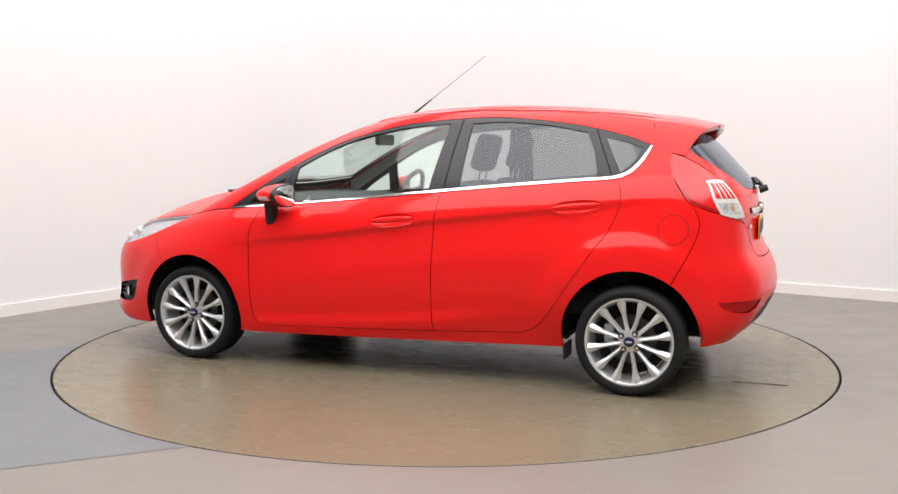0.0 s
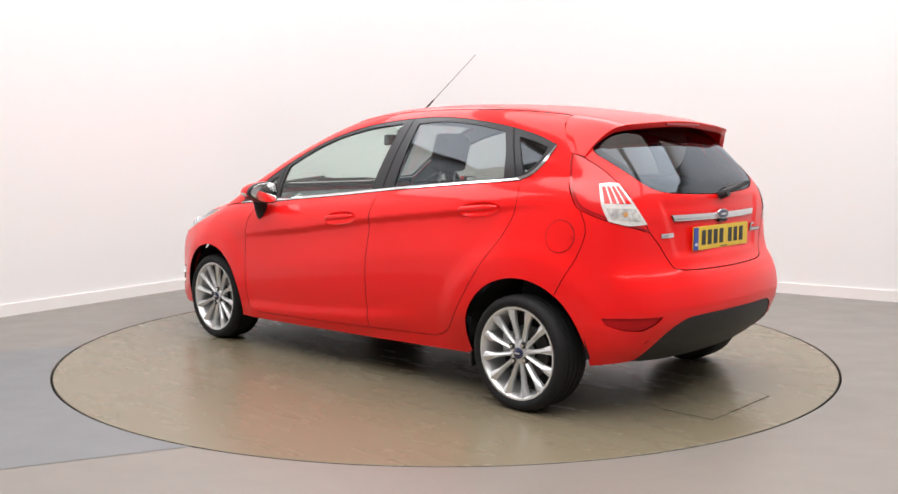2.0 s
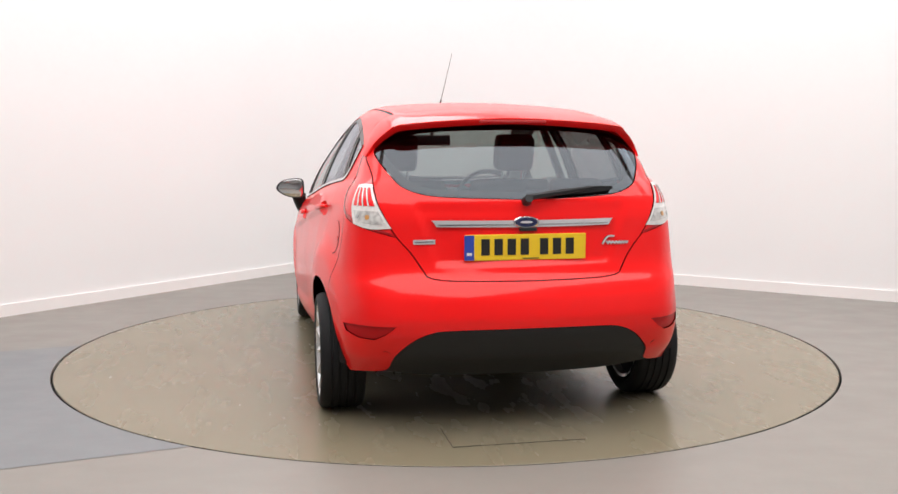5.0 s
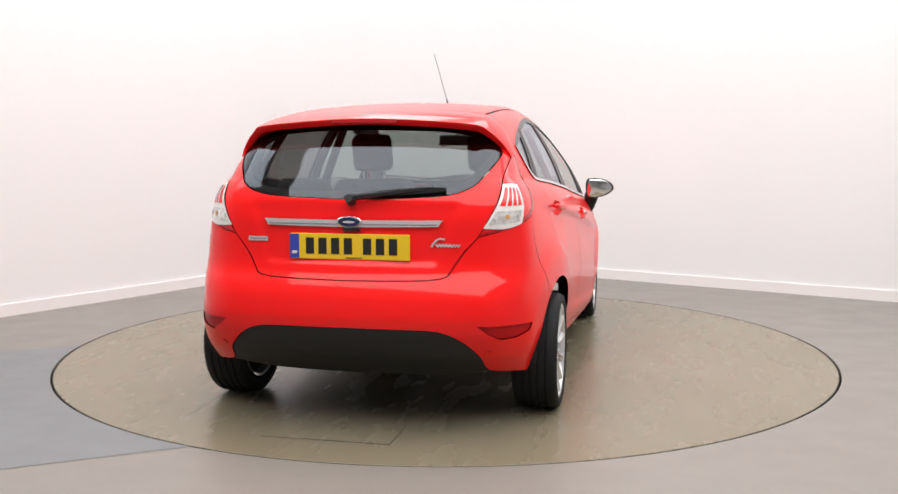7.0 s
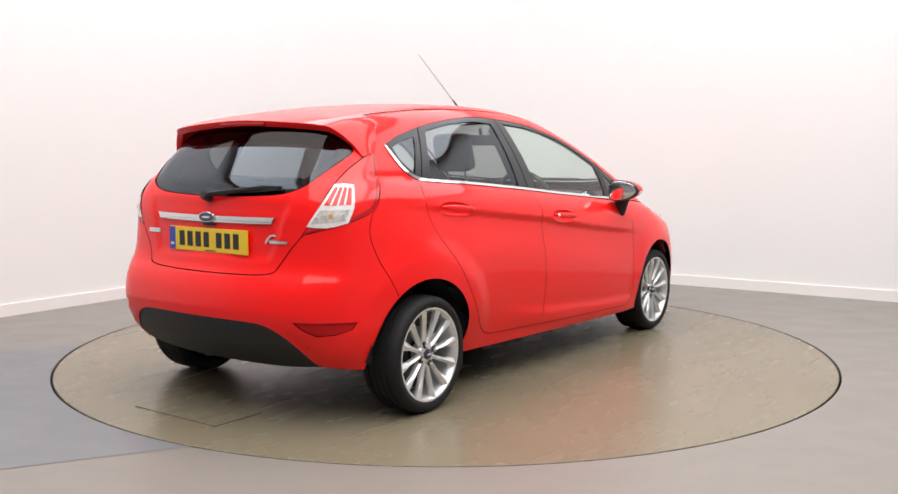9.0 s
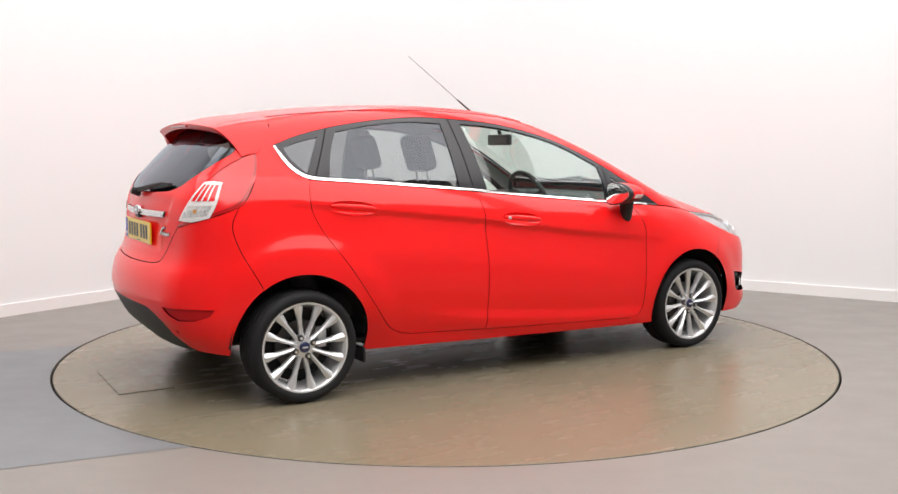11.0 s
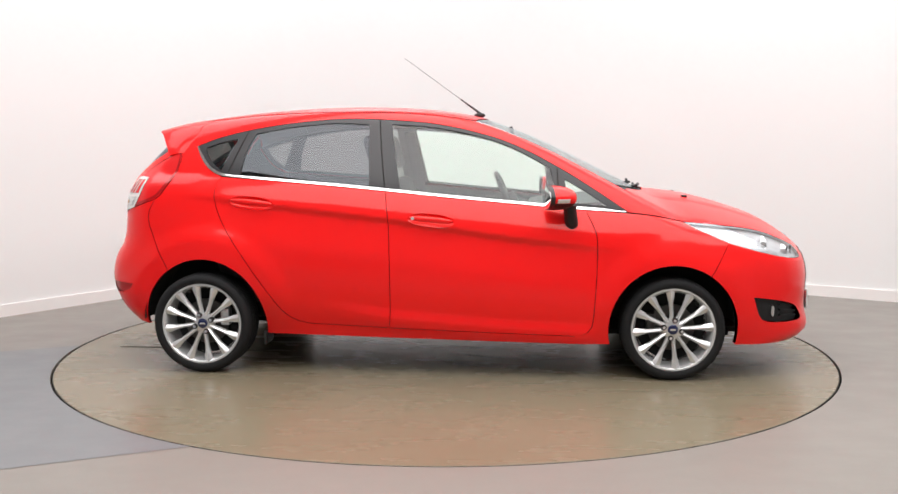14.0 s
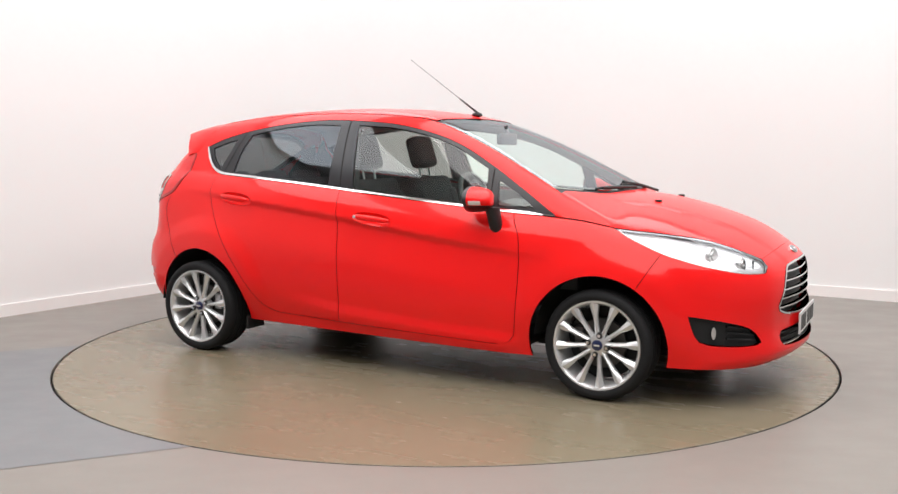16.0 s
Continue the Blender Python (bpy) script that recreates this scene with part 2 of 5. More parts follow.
# ---------------------------------------------------------------- room
def build_room():
    """White walls with a coved corner, a skirting board, ceiling and painted floor round the platform."""
    R = 1.3
    inner = [room(0, ROOM_B)]
    for k in range(17):
        a = math.pi / 2 * k / 16
        inner.append(room(R - R * math.cos(a), R - R * math.sin(a)))
    inner += [room(ROOM_A, 0)]
    back = [room(ROOM_A, 0), room(ROOM_A, ROOM_B), room(0, ROOM_B)]

    def wall_strip(name, line, thick, z0, z1, mat, label):
        n = len(line)
        off = []
        for i in range(n):
            a, b = line[max(i - 1, 0)], line[min(i + 1, n - 1)]
            d = (b - a).normalized()
            off.append(Vector((-d.y, d.x, 0)))
        vs, fs = [], []
        for p, o in zip(line, off):
            q = p + o * thick
            vs += [(p.x, p.y, z0), (p.x, p.y, z1), (q.x, q.y, z1), (q.x, q.y, z0)]
        for i in range(n - 1):
            for k in range(4):
                fs.append((4 * i + k, 4 * i + (k + 1) % 4, 4 * i + 4 + (k + 1) % 4, 4 * i + 4 + k))
        fs += [(3, 2, 1, 0), (4 * n - 4, 4 * n - 3, 4 * n - 2, 4 * n - 1)]
        ob = mesh_object(name, vs, fs, mat, smooth=False, kind="structure")
        bm = bmesh.new()
        bm.from_mesh(ob.data)
        bmesh.ops.recalc_face_normals(bm, faces=bm.faces)
        for f in bm.faces:
            f.smooth = True
        bm.to_mesh(ob.data)
        bm.free()
        ob.data.set_sharp_from_angle(angle=radians(30))
        tagged(ob, label)
        return ob

    sign = 1 if (inner[1] - inner[0]).cross(room(5, 5) - inner[0]).z < 0 else -1
    wall_strip("wall_coved", inner, 0.15 * sign, -0.05, ROOM_H + 0.1, M_wall, "plain white plastered studio wall with coved corner")
    # walls out of view, greyed so the car and its glass reflect darker
    wall_strip("wall_back", back, 0.15 * sign, -0.05, ROOM_H + 0.1, M_wall_grey, "unseen studio wall behind, grey standing for dimness")
    wall_strip("baseboard", inner, -0.016 * sign, 0.0, 0.088, M_skirt, "white painted skirting board along studio wall")
    # ceiling with sunk light panels
    bm = bmesh.new()
    c = room(ROOM_A / 2, ROOM_B / 2, ROOM_H + 0.06)
    box(bm, c, (ROOM_A + 0.3, ROOM_B + 0.3, 0.12), m=Matrix.Rotation(math.atan2(-UX, UY), 4, "Z"))
    tagged(part("ceiling", bm, M_ceiling, None), "plain white ceiling", kind="structure")
    for a, b, wa, wb, _, _ in LAMPS:
        bm = bmesh.new()
        box(bm, (0, 0, 0), (wa + 0.08, wb + 0.08, 0.05), 0.008)
        fit_ob = part("ceiling_light", bm, M_diffuser, None)
        fit_ob.matrix_world = Matrix.Translation(room(a, b, ROOM_H - 0.045)) @ Matrix.Rotation(math.atan2(-UX, UY), 4, "Z")
        tagged(fit_ob, "broad white luminous studio ceiling light panel", "ceiling light")


TABLE_R = 2.2335


RING = 480


def ring(r, z, n=RING):
    return [(r * math.cos(math.tau * k / n), r * math.sin(math.tau * k / n), z) for k in range(n)]


def build_floor():
    n = RING
    hole = ring(TABLE_R + 0.011, 0.0, n)
    corners = [room(-0.1, -0.1), room(ROOM_A + 0.1, -0.1), room(ROOM_A + 0.1, ROOM_B + 0.1), room(-0.1, ROOM_B + 0.1)]
    vs2 = [Vector((p[0], p[1])) for p in hole] + [Vector((p.x, p.y)) for p in corners]
    es = [(i, (i + 1) % n) for i in range(n)] + [(n + i, n + (i + 1) % 4) for i in range(4)]
    from mathutils.geometry import delaunay_2d_cdt
    v, e, f, *_ = delaunay_2d_cdt(vs2, es, [], 2, 1e-5)
    verts = [(p.x, p.y, 0.0) for p in v]
    faces = []
    for t in f:
        # no floor over the round hole, whose triangles have all their corners on its edge
        if any(v[i].length > TABLE_R + 0.1 for i in t):
            faces.append(t)
    k = len(verts)
    verts += [(p[0], p[1], 0.0) for p in hole] + [(p[0], p[1], -0.06) for p in hole]
    faces += [(k + i, k + n + i, k + n + (i + 1) % n, k + (i + 1) % n) for i in range(n)]
    mesh_object("floor", verts, faces, M_floor, smooth=False, label="grey-brown painted concrete studio floor", kind="structure")
    pit = ring(TABLE_R + 0.1, -0.06, n)
    mesh_object("platform_pit", pit, [tuple(range(n))], M_joint, smooth=False, label="dark pit below the rotary platform", kind="structure")
    # blue-grey bay painted on the floor, ending at the platform's rim
    arc = [p for p in ring(TABLE_R + 0.012, 0.0015, 720) if p[0] < 0 and p[1] < 0.2]
    up = [p for p in arc if p[1] < 0.0 + 0.44 * (p[0] + 2.276) and p[1] > -1.99 + 0.423 * (p[0] + 1.004)]
    up.sort(key=lambda p: -p[1])
    far_a, far_b = (-6.2, -1.74, 0.0015), (-6.2, -4.19, 0.0015)
    poly = [far_a] + up + [far_b]
    mesh_object("floor_bay", poly, [tuple(range(len(poly)))], M_patch, smooth=False, label="blue-grey painted bay on the concrete floor", kind="structure")


def build_platform():
    """The rotary disc: painted top with a chamfered rim, and a hatch let into it."""
    top = new("rotary_platform")
    tagged(top, "round brown painted rotary car platform flush with floor", "turntable")
    n = RING
    vs = ring(TABLE_R - 0.006, 0.0, n) + ring(TABLE_R - 0.003, -0.002, n)
    fs = [tuple(range(n))] + [(i, n + i, n + (i + 1) % n, (i + 1) % n) for i in range(n)]
    mesh_object("disc", vs, fs, M_table, top, smooth=False)
    # the disc's own side, coloured black for the shade in the gap
    vs = ring(TABLE_R - 0.003, -0.002, n) + ring(TABLE_R, -0.006, n) + ring(TABLE_R, -0.05, n)
    fs = [(r * n + i, r * n + n + i, r * n + n + (i + 1) % n, r * n + (i + 1) % n) for i in range(n) for r in range(2)]
    mesh_object("blackened_rim", vs, fs, M_joint, top, "disc edge blackened like the shaded gap", smooth=False)
    x0, x1, y0, y1 = -1.979, -1.707, -0.20, 0.36
    bm = bmesh.new()
    box(bm, ((x0 + x1) / 2, (y0 + y1) / 2, 0.0016), (x1 - x0, y1 - y0, 0.002))
    part("hatch_joint", bm, M_hatch_joint, top, "thin dark joint round the hatch")
    bm = bmesh.new()
    box(bm, ((x0 + x1) / 2, (y0 + y1) / 2, 0.0022), (x1 - x0 - 0.005, y1 - y0 - 0.005, 0.003))
    part("hatch", bm, M_table, top, "square inspection hatch")
    return top


build_room()
build_floor()
platform = build_platform()
# ---------------------------------------------------------------- the car's skin as one smooth solid
# x forward, y to the car's left, z up; the origin lies on the ground midway between the axles
AXLE, HUB_Z = 1.2445, 0.267


def curve_of(xs, ys, soft=0.05):
    """A smooth function through the knots: straight pieces, softened over the given width; it runs on straight past the ends."""
    xs, ys = np.array(xs, float), np.array(ys, float)
    pad = 4 * soft
    gx = np.linspace(xs[0] - pad - 1e-6, xs[-1] + pad + 1e-6, 1600)
    a, b = (ys[1] - ys[0]) / (xs[1] - xs[0]), (ys[-1] - ys[-2]) / (xs[-1] - xs[-2])
    gy = np.interp(gx, xs, ys) + np.where(gx < xs[0], (gx - xs[0]) * a, 0) + np.where(gx > xs[-1], (gx - xs[-1]) * b, 0)
    d = gx[1] - gx[0]
    k = np.arange(-int(3 * soft / d), int(3 * soft / d) + 1) * d
    w = np.exp(-0.5 * (k / soft) ** 2)
    n = len(k) // 2
    ext = np.concatenate([gy[0] + a * d * np.arange(-n, 0), gy, gy[-1] + b * d * np.arange(1, n + 1)])
    sm = np.convolve(ext, w / w.sum(), "valid")

    def f(x):
        x = np.asarray(x, float)
        return np.interp(x, gx, sm) + np.where(x < gx[0], (x - gx[0]) * a, 0) + np.where(x > gx[-1], (x - gx[-1]) * b, 0)
    return f


belt = curve_of([-1.9, -1.5, -1.3, -1.16, -0.82, -0.52, -0.26, 0.05, 0.37, 0.69, 1.0, 1.3, 1.6, 1.9, 2.1],
                [1.07, 1.07, 1.065, 1.05, 1.025, 1.0, 0.976, 0.945, 0.917, 0.889, 0.867, 0.832, 0.78, 0.68, 0.6])
belt_half = curve_of([-1.9, -1.65, -1.5, -1.3, -1.15, -0.85, -0.25, 0.3, 0.7, 1.02, 1.3, 1.5, 1.7, 1.9, 2.1],
                     [0.58, 0.638, 0.659, 0.68, 0.70, 0.728, 0.756, 0.770, 0.776, 0.770, 0.748, 0.715, 0.66, 0.58, 0.49])
def below(d, x):
    """How far the flank swells below the window line; it tucks in at the sills, less so at the tail."""
    return 0.089 * (1 - np.exp(-d / 0.075)) - 0.42 * np.maximum(d - 0.42, 0) ** 2 * (1 - 0.85 * step(-x, 1.1, 1.45))


shoulder = curve_of([-1.5, -1.1, -0.85, -0.24, 0.34, 0.93, 1.2], [0.965, 0.933, 0.902, 0.835, 0.752, 0.687, 0.66])
low_line = curve_of([-0.75, -0.60, -0.24, 0.36, 0.82], [0.43, 0.416, 0.363, 0.317, 0.298])
roof_z = curve_of([-1.9, -1.55, -1.29, -1.0, -0.7, -0.4, -0.1, 0.226, 0.5], [1.26, 1.342, 1.384, 1.420, 1.440, 1.447, 1.434, 1.394, 1.33], 0.07)
hood_z = curve_of([0.9, 1.15, 1.3, 1.45, 1.6, 1.75, 1.9, 2.0, 2.06, 2.15], [0.975, 0.968, 0.957, 0.930, 0.889, 0.838, 0.777, 0.729, 0.69, 0.60])
tail_x = curve_of([0.15, 0.2, 0.26, 0.33, 0.43, 0.5, 0.58, 0.64, 0.67, 0.73, 0.84, 0.9, 0.97, 1.0, 1.05, 1.275, 1.45],
                  [1.66, 1.70, 1.765, 1.842, 1.892, 1.903, 1.889, 1.863, 1.836, 1.818, 1.808, 1.806, 1.79, 1.775, 1.745, 1.54, 1.36], 0.014)
nose_x = curve_of([0.12, 0.17, 0.205, 0.245, 0.29, 0.33, 0.37, 0.5, 0.62, 0.67, 0.70, 0.74, 0.85],
                  [1.92, 2.00, 2.078, 2.095, 2.086, 2.075, 2.071, 2.079, 2.075, 2.054, 2.027, 1.99, 1.90], 0.012)


def smax(a, b, k):
    h = np.maximum(k - np.abs(a - b), 0) / k
    return np.maximum(a, b) + h * h * k * 0.25


def step(x, a, b):
    s = np.clip((x - a) / (b - a), 0, 1)
    return s * s * (3 - 2 * s)


def half_width(x, z):
    d = belt(x) - z
    w = belt_half(x) + below(np.maximum(d, 0), x)
    u = np.maximum(-d, 0)
    w = w - 0.30 * u - 0.56 * u * u
    # arches swell over the wheels
    w = w + 0.040 * np.exp(-((x + 1.24) / 0.44) ** 2) * step(z, 0.2, 0.45) * (1 - step(z, 0.55, 0.98))
    rad = np.sqrt((x + 1.24) ** 2 + (z - 0.28) ** 2)
    w = w + 0.016 * (1 - step(rad, 0.42, 0.535)) * step(z, 0.15, 0.45)
    w = w + 0.018 * np.exp(-((x - 1.42) / 0.30) ** 2) * step(z, 0.1, 0.35) * (1 - step(z, 0.55, 0.72))
    rad = np.sqrt((x - 1.26) ** 2 + (z - 0.27) ** 2)
    w = w + 0.013 * (1 - step(rad, 0.37, 0.50)) * step(z, 0.15, 0.45)
    # shoulder crease: a sharp undercut that fades out downwards
    q = shoulder(x) - z
    w = w - 0.019 * step(q, -0.008, 0.032) * (1 - step(q, 0.04, 0.24)) * step(x, -1.5, -0.9) * (1 - step(x, 0.45, 1.12))
    # low door swage: the flank turns outwards below the line and eases back to the sill
    q = low_line(x) - z
    w = w + 0.013 * step(q, -0.006, 0.060) * (1 - step(q, 0.075, 0.16)) * step(x, -0.80, -0.15) * (1 - step(x, 0.78, 0.9))
    return w


def skin(P):
    """Negative inside the car's skin."""
    x, y, z = P[:, 0], np.abs(P[:, 1]), P[:, 2]
    side = y - half_width(x, z)
    roof = roof_z(x) - 0.11 * y * y
    screen = 1.409 - 0.502 * (x - 0.27) - 0.12 * y * y
    glass_top = -smax(-roof, -screen, 0.10)
    hood = hood_z(x) - 0.25 * y * y + 0.007 * (1 - step(y, 0.36 - 0.15 * (x - 1.2), 0.41 - 0.15 * (x - 1.2))) - 0.004
    top = z - smax(glass_top, hood, 0.03)
    # shallow pressing round the number plate, narrower towards its foot
    press = (1 - step(y, 0.395 + 0.36 * (z - 0.86), 0.445 + 0.36 * (z - 0.86))) * step(z, 0.70, 0.74) * (1 - step(z, 0.93, 0.99))
    rear = -x - (tail_x(z) - 0.20 * y * y - 0.009 * press)
    front = x - (nose_x(z) - 0.34 * y * y)
    f = smax(side, top, 0.085)
    f = smax(f, rear, 0.15)
    return smax(f, front, 0.16)


def gradient(P, h=0.003):
    g = np.empty_like(P)
    for k in range(3):
        e = np.zeros(3)
        e[k] = h
        g[:, k] = skin(P + e) - skin(P - e)
    return g / np.maximum(np.linalg.norm(g, axis=1, keepdims=True), 1e-9)


def settle_on_skin(P):
    for _ in range(8):
        f = skin(P)
        P = P - gradient(P) * f[:, None] * 0.9
    return P


class View:
    """A way to lay plane outlines on the skin: side (x, z), tail and nose (arc round an upright axis, z), top (x, y)."""

    def __init__(self, kind, x0=0.0, sgn=1.0, radius=0.8):
        self.kind, self.x0, self.sgn, self.radius = kind, x0, sgn, radius

    def flat(self, P):
        P = np.array(P, float)
        if self.kind == "side":
            return P[:, [0, 2]]
        if self.kind == "top":
            return P[:, [0, 1]]
        return np.stack([self.radius * np.arctan2(P[:, 1], self.sgn * (P[:, 0] - self.x0)), P[:, 2]], 1)

    def onto(self, uv):
        n = len(uv)
        o, d = np.zeros((n, 3)), np.zeros((n, 3))
        if self.kind == "side":
            o[:, 0], o[:, 2], d[:, 1] = uv[:, 0], uv[:, 1], 1
        elif self.kind == "top":
            o[:, 0], o[:, 1], o[:, 2], d[:, 2] = uv[:, 0], uv[:, 1], 0.5, 1
        else:
            a = uv[:, 0] / self.radius
            o[:, 0], o[:, 2] = self.x0, uv[:, 1]
            d[:, 0], d[:, 1] = self.sgn * np.cos(a), np.sin(a)
        lo, hi = np.zeros(n), np.full(n, 1.3)
        for _ in range(26):
            mid = (lo + hi) / 2
            inside = skin(o + d * mid[:, None]) < 0
            lo, hi = np.where(inside, mid, lo), np.where(inside, hi, mid)
        return o + d * lo[:, None]


SIDE, TOP = View("side"), View("top")
TAIL, NOSE = View("tail", -1.0, -1.0, 0.8), View("nose", 1.2, 1.0, 0.8)


def inset(uv, g):
    """Moves a closed outline inwards by g."""
    a = np.roll(uv, 1, 0)
    b = np.roll(uv, -1, 0)
    area = 0.5 * np.sum(uv[:, 0] * b[:, 1] - b[:, 0] * uv[:, 1])
    s = 1.0 if area > 0 else -1.0
    e1, e2 = uv - a, b - uv
    n1 = np.stack([-e1[:, 1], e1[:, 0]], 1) / np.maximum(np.linalg.norm(e1, axis=1, keepdims=True), 1e-9)
    n2 = np.stack([-e2[:, 1], e2[:, 0]], 1) / np.maximum(np.linalg.norm(e2, axis=1, keepdims=True), 1e-9)
    m = n1 + n2
    m /= np.maximum(np.linalg.norm(m, axis=1, keepdims=True), 0.6)
    return uv + s * g * m


def inside_of(pts, loop):
    x, y = pts[:, 0][:, None], pts[:, 1][:, None]
    a, b = loop, np.roll(loop, -1, 0)
    cond = (a[None, :, 1] > y) != (b[None, :, 1] > y)
    xi = a[None, :, 0] + (y - a[None, :, 1]) / np.where(b[None, :, 1] == a[None, :, 1], 1e-12, b[None, :, 1] - a[None, :, 1]) * (b - a)[None, :, 0]
    return (np.sum(cond & (x < xi), axis=1) % 2) == 1


def away_from(pts, loop):
    a, b = loop[None], np.roll(loop, -1, 0)[None]
    ab = b - a
    t = np.clip(np.sum((pts[:, None] - a) * ab, 2) / np.maximum(np.sum(ab * ab, 2), 1e-12), 0, 1)
    return np.min(np.linalg.norm(pts[:, None] - a - t[:, :, None] * ab, axis=2), axis=1)


def resample(uv, step_=0.02):
    out = []
    n = len(uv)
    for i in range(n):
        a, b = uv[i], uv[(i + 1) % n]
        k = max(1, int(np.ceil(np.linalg.norm(b - a) / step_)))
        out += [a + (b - a) * j / k for j in range(k)]
    return np.array(out)


def panel(view, outline, holes=(), gap=0.0018, grid=0.028, depth=0.014, lift=0.0, flat=False):
    """A sheet of the skin inside an outline: vertices, faces, normals, with turned-in edges."""
    from mathutils.geometry import delaunay_2d_cdt
    uv = np.array(outline, float) if flat else view.flat(outline)
    loops = [resample(inset(uv, gap))]
    for h in holes:
        loops.append(resample(inset(np.array(h, float) if flat else view.flat(h), -gap)))
    lo, hi = loops[0].min(0), loops[0].max(0)
    gx, gy = np.meshgrid(np.arange(lo[0] + grid / 2, hi[0], grid), np.arange(lo[1] + grid / 2, hi[1], grid))
    pts = np.stack([gx.ravel(), gy.ravel()], 1)
    keep = inside_of(pts, loops[0])
    for h in loops[1:]:
        keep &= ~inside_of(pts, h)
    pts = pts[keep]
    for lp in loops:
        if len(pts):
            pts = pts[away_from(pts, lp) > grid * 0.35]
    co, edges, base = [], [], []
    for lp in loops:
        k = len(co)
        base.append((k, len(lp)))
        co += [Vector(p) for p in lp]
        edges += [(k + i, k + (i + 1) % len(lp)) for i in range(len(lp))]
    co += [Vector(p) for p in pts]
    v, _, f, *_ = delaunay_2d_cdt(co, edges, [], 0, 1e-7)
    v = np.array([tuple(p) for p in v])
    f = np.array([t for t in f if len(t) == 3])
    cen = v[f].mean(1)
    ok = inside_of(cen, loops[0])
    for h in loops[1:]:
        ok &= ~inside_of(cen, h)
    f = f[ok]
    P = view.onto(v)
    N = gradient(P)
    P = P + N * lift
    # faces look outwards
    fn = np.cross(P[f[:, 1]] - P[f[:, 0]], P[f[:, 2]] - P[f[:, 0]])
    flip = np.sum(fn * N[f[:, 0]], 1) < 0
    f[flip] = f[flip][:, ::-1]
    verts, norms, faces = list(P), list(N), [tuple(t) for t in f]
    for lp in loops:
        Q = view.onto(lp)
        QN = gradient(Q)
        Q = Q + QN * lift
        tan = np.roll(Q, -1, 0) - np.roll(Q, 1, 0)
        out = np.cross(tan, QN)
        out /= np.maximum(np.linalg.norm(out, axis=1, keepdims=True), 1e-9)
        area = np.sum(lp[:, 0] * np.roll(lp, -1, 0)[:, 1] - np.roll(lp, -1, 0)[:, 0] * lp[:, 1])
        k, n = len(verts), len(Q)
        verts += list(Q) + list(Q - QN * depth)
        norms += list(out) * 2
        for i in range(n):
            j = (i + 1) % n
            faces.append((k + i, k + j, k + n + j, k + n + i))
    return np.array(verts), faces, np.array(norms)


def mirrored(data):
    v, f, n = data
    return v * [1, -1, 1], [tuple(t)[::-1] for t in f], n * [1, -1, 1]


def put(name, data, mat, parent, label="", sgn=1):
    if sgn < 0:
        data = mirrored(data)
    return mesh_object(name, data[0], data[1], mat, parent, label, normals=data[2])


def strip(A, B, n=6, depth=0.014, lift=0.0):
    """A sheet of skin between two curves of equal count."""
    A, B = np.array(A, float), np.array(B, float)
    m = len(A)
    rows = [A + (B - A) * k / n for k in range(n + 1)]
    P = settle_on_skin(np.concatenate(rows))
    N = gradient(P)
    P = P + N * lift
    f = [(k * m + i, k * m + i + 1, (k + 1) * m + i + 1, (k + 1) * m + i) for k in range(n) for i in range(m - 1)]
    fn = np.array([np.cross(P[q[1]] - P[q[0]], P[q[2]] - P[q[0]]) for q in f])
    f = [q[::-1] if fn[i] @ N[q[0]] < 0 else q for i, q in enumerate(f)]
    verts, norms = list(P), list(N)
    loop = [i for i in range(m)] + [k * m + m - 1 for k in range(1, n + 1)] + [n * m + i for i in range(m - 2, -1, -1)] + [k * m for k in range(n - 1, 0, -1)]
    k, c = len(verts), len(loop)
    Q, QN = P[loop], N[loop]
    verts += list(Q) + list(Q - QN * depth)
    out = np.cross(np.roll(Q, -1, 0) - np.roll(Q, 1, 0), QN)
    out /= np.maximum(np.linalg.norm(out, axis=1, keepdims=True), 1e-9)
    norms += list(out) * 2
    f += [(k + i, k + (i + 1) % c, k + c + (i + 1) % c, k + c + i) for i in range(c)]
    return np.array(verts), f, np.array(norms)


def at_count(pts, n):
    """The curve again with n points, evenly along it."""
    P = np.array(pts, float)
    s = np.concatenate([[0], np.cumsum(np.linalg.norm(np.diff(P, axis=0), axis=1))])
    t = np.linspace(0, s[-1], n)
    return np.stack([np.interp(t, s, P[:, k]) for k in range(P.shape[1])], 1)


def xz(*pts):
    """Side-view points."""
    return [(p[0], p[1]) for p in pts]


def arch(cx, rx, rz, a0, a1, n=28):
    """Part of a wheel arch in the side view, from angle a0 to a1 in degrees, 0 forward and 90 up."""
    return [(cx + rx * math.cos(radians(a0 + (a1 - a0) * k / n)), HUB_Z + rz * math.sin(radians(a0 + (a1 - a0) * k / n))) for k in range(n + 1)]


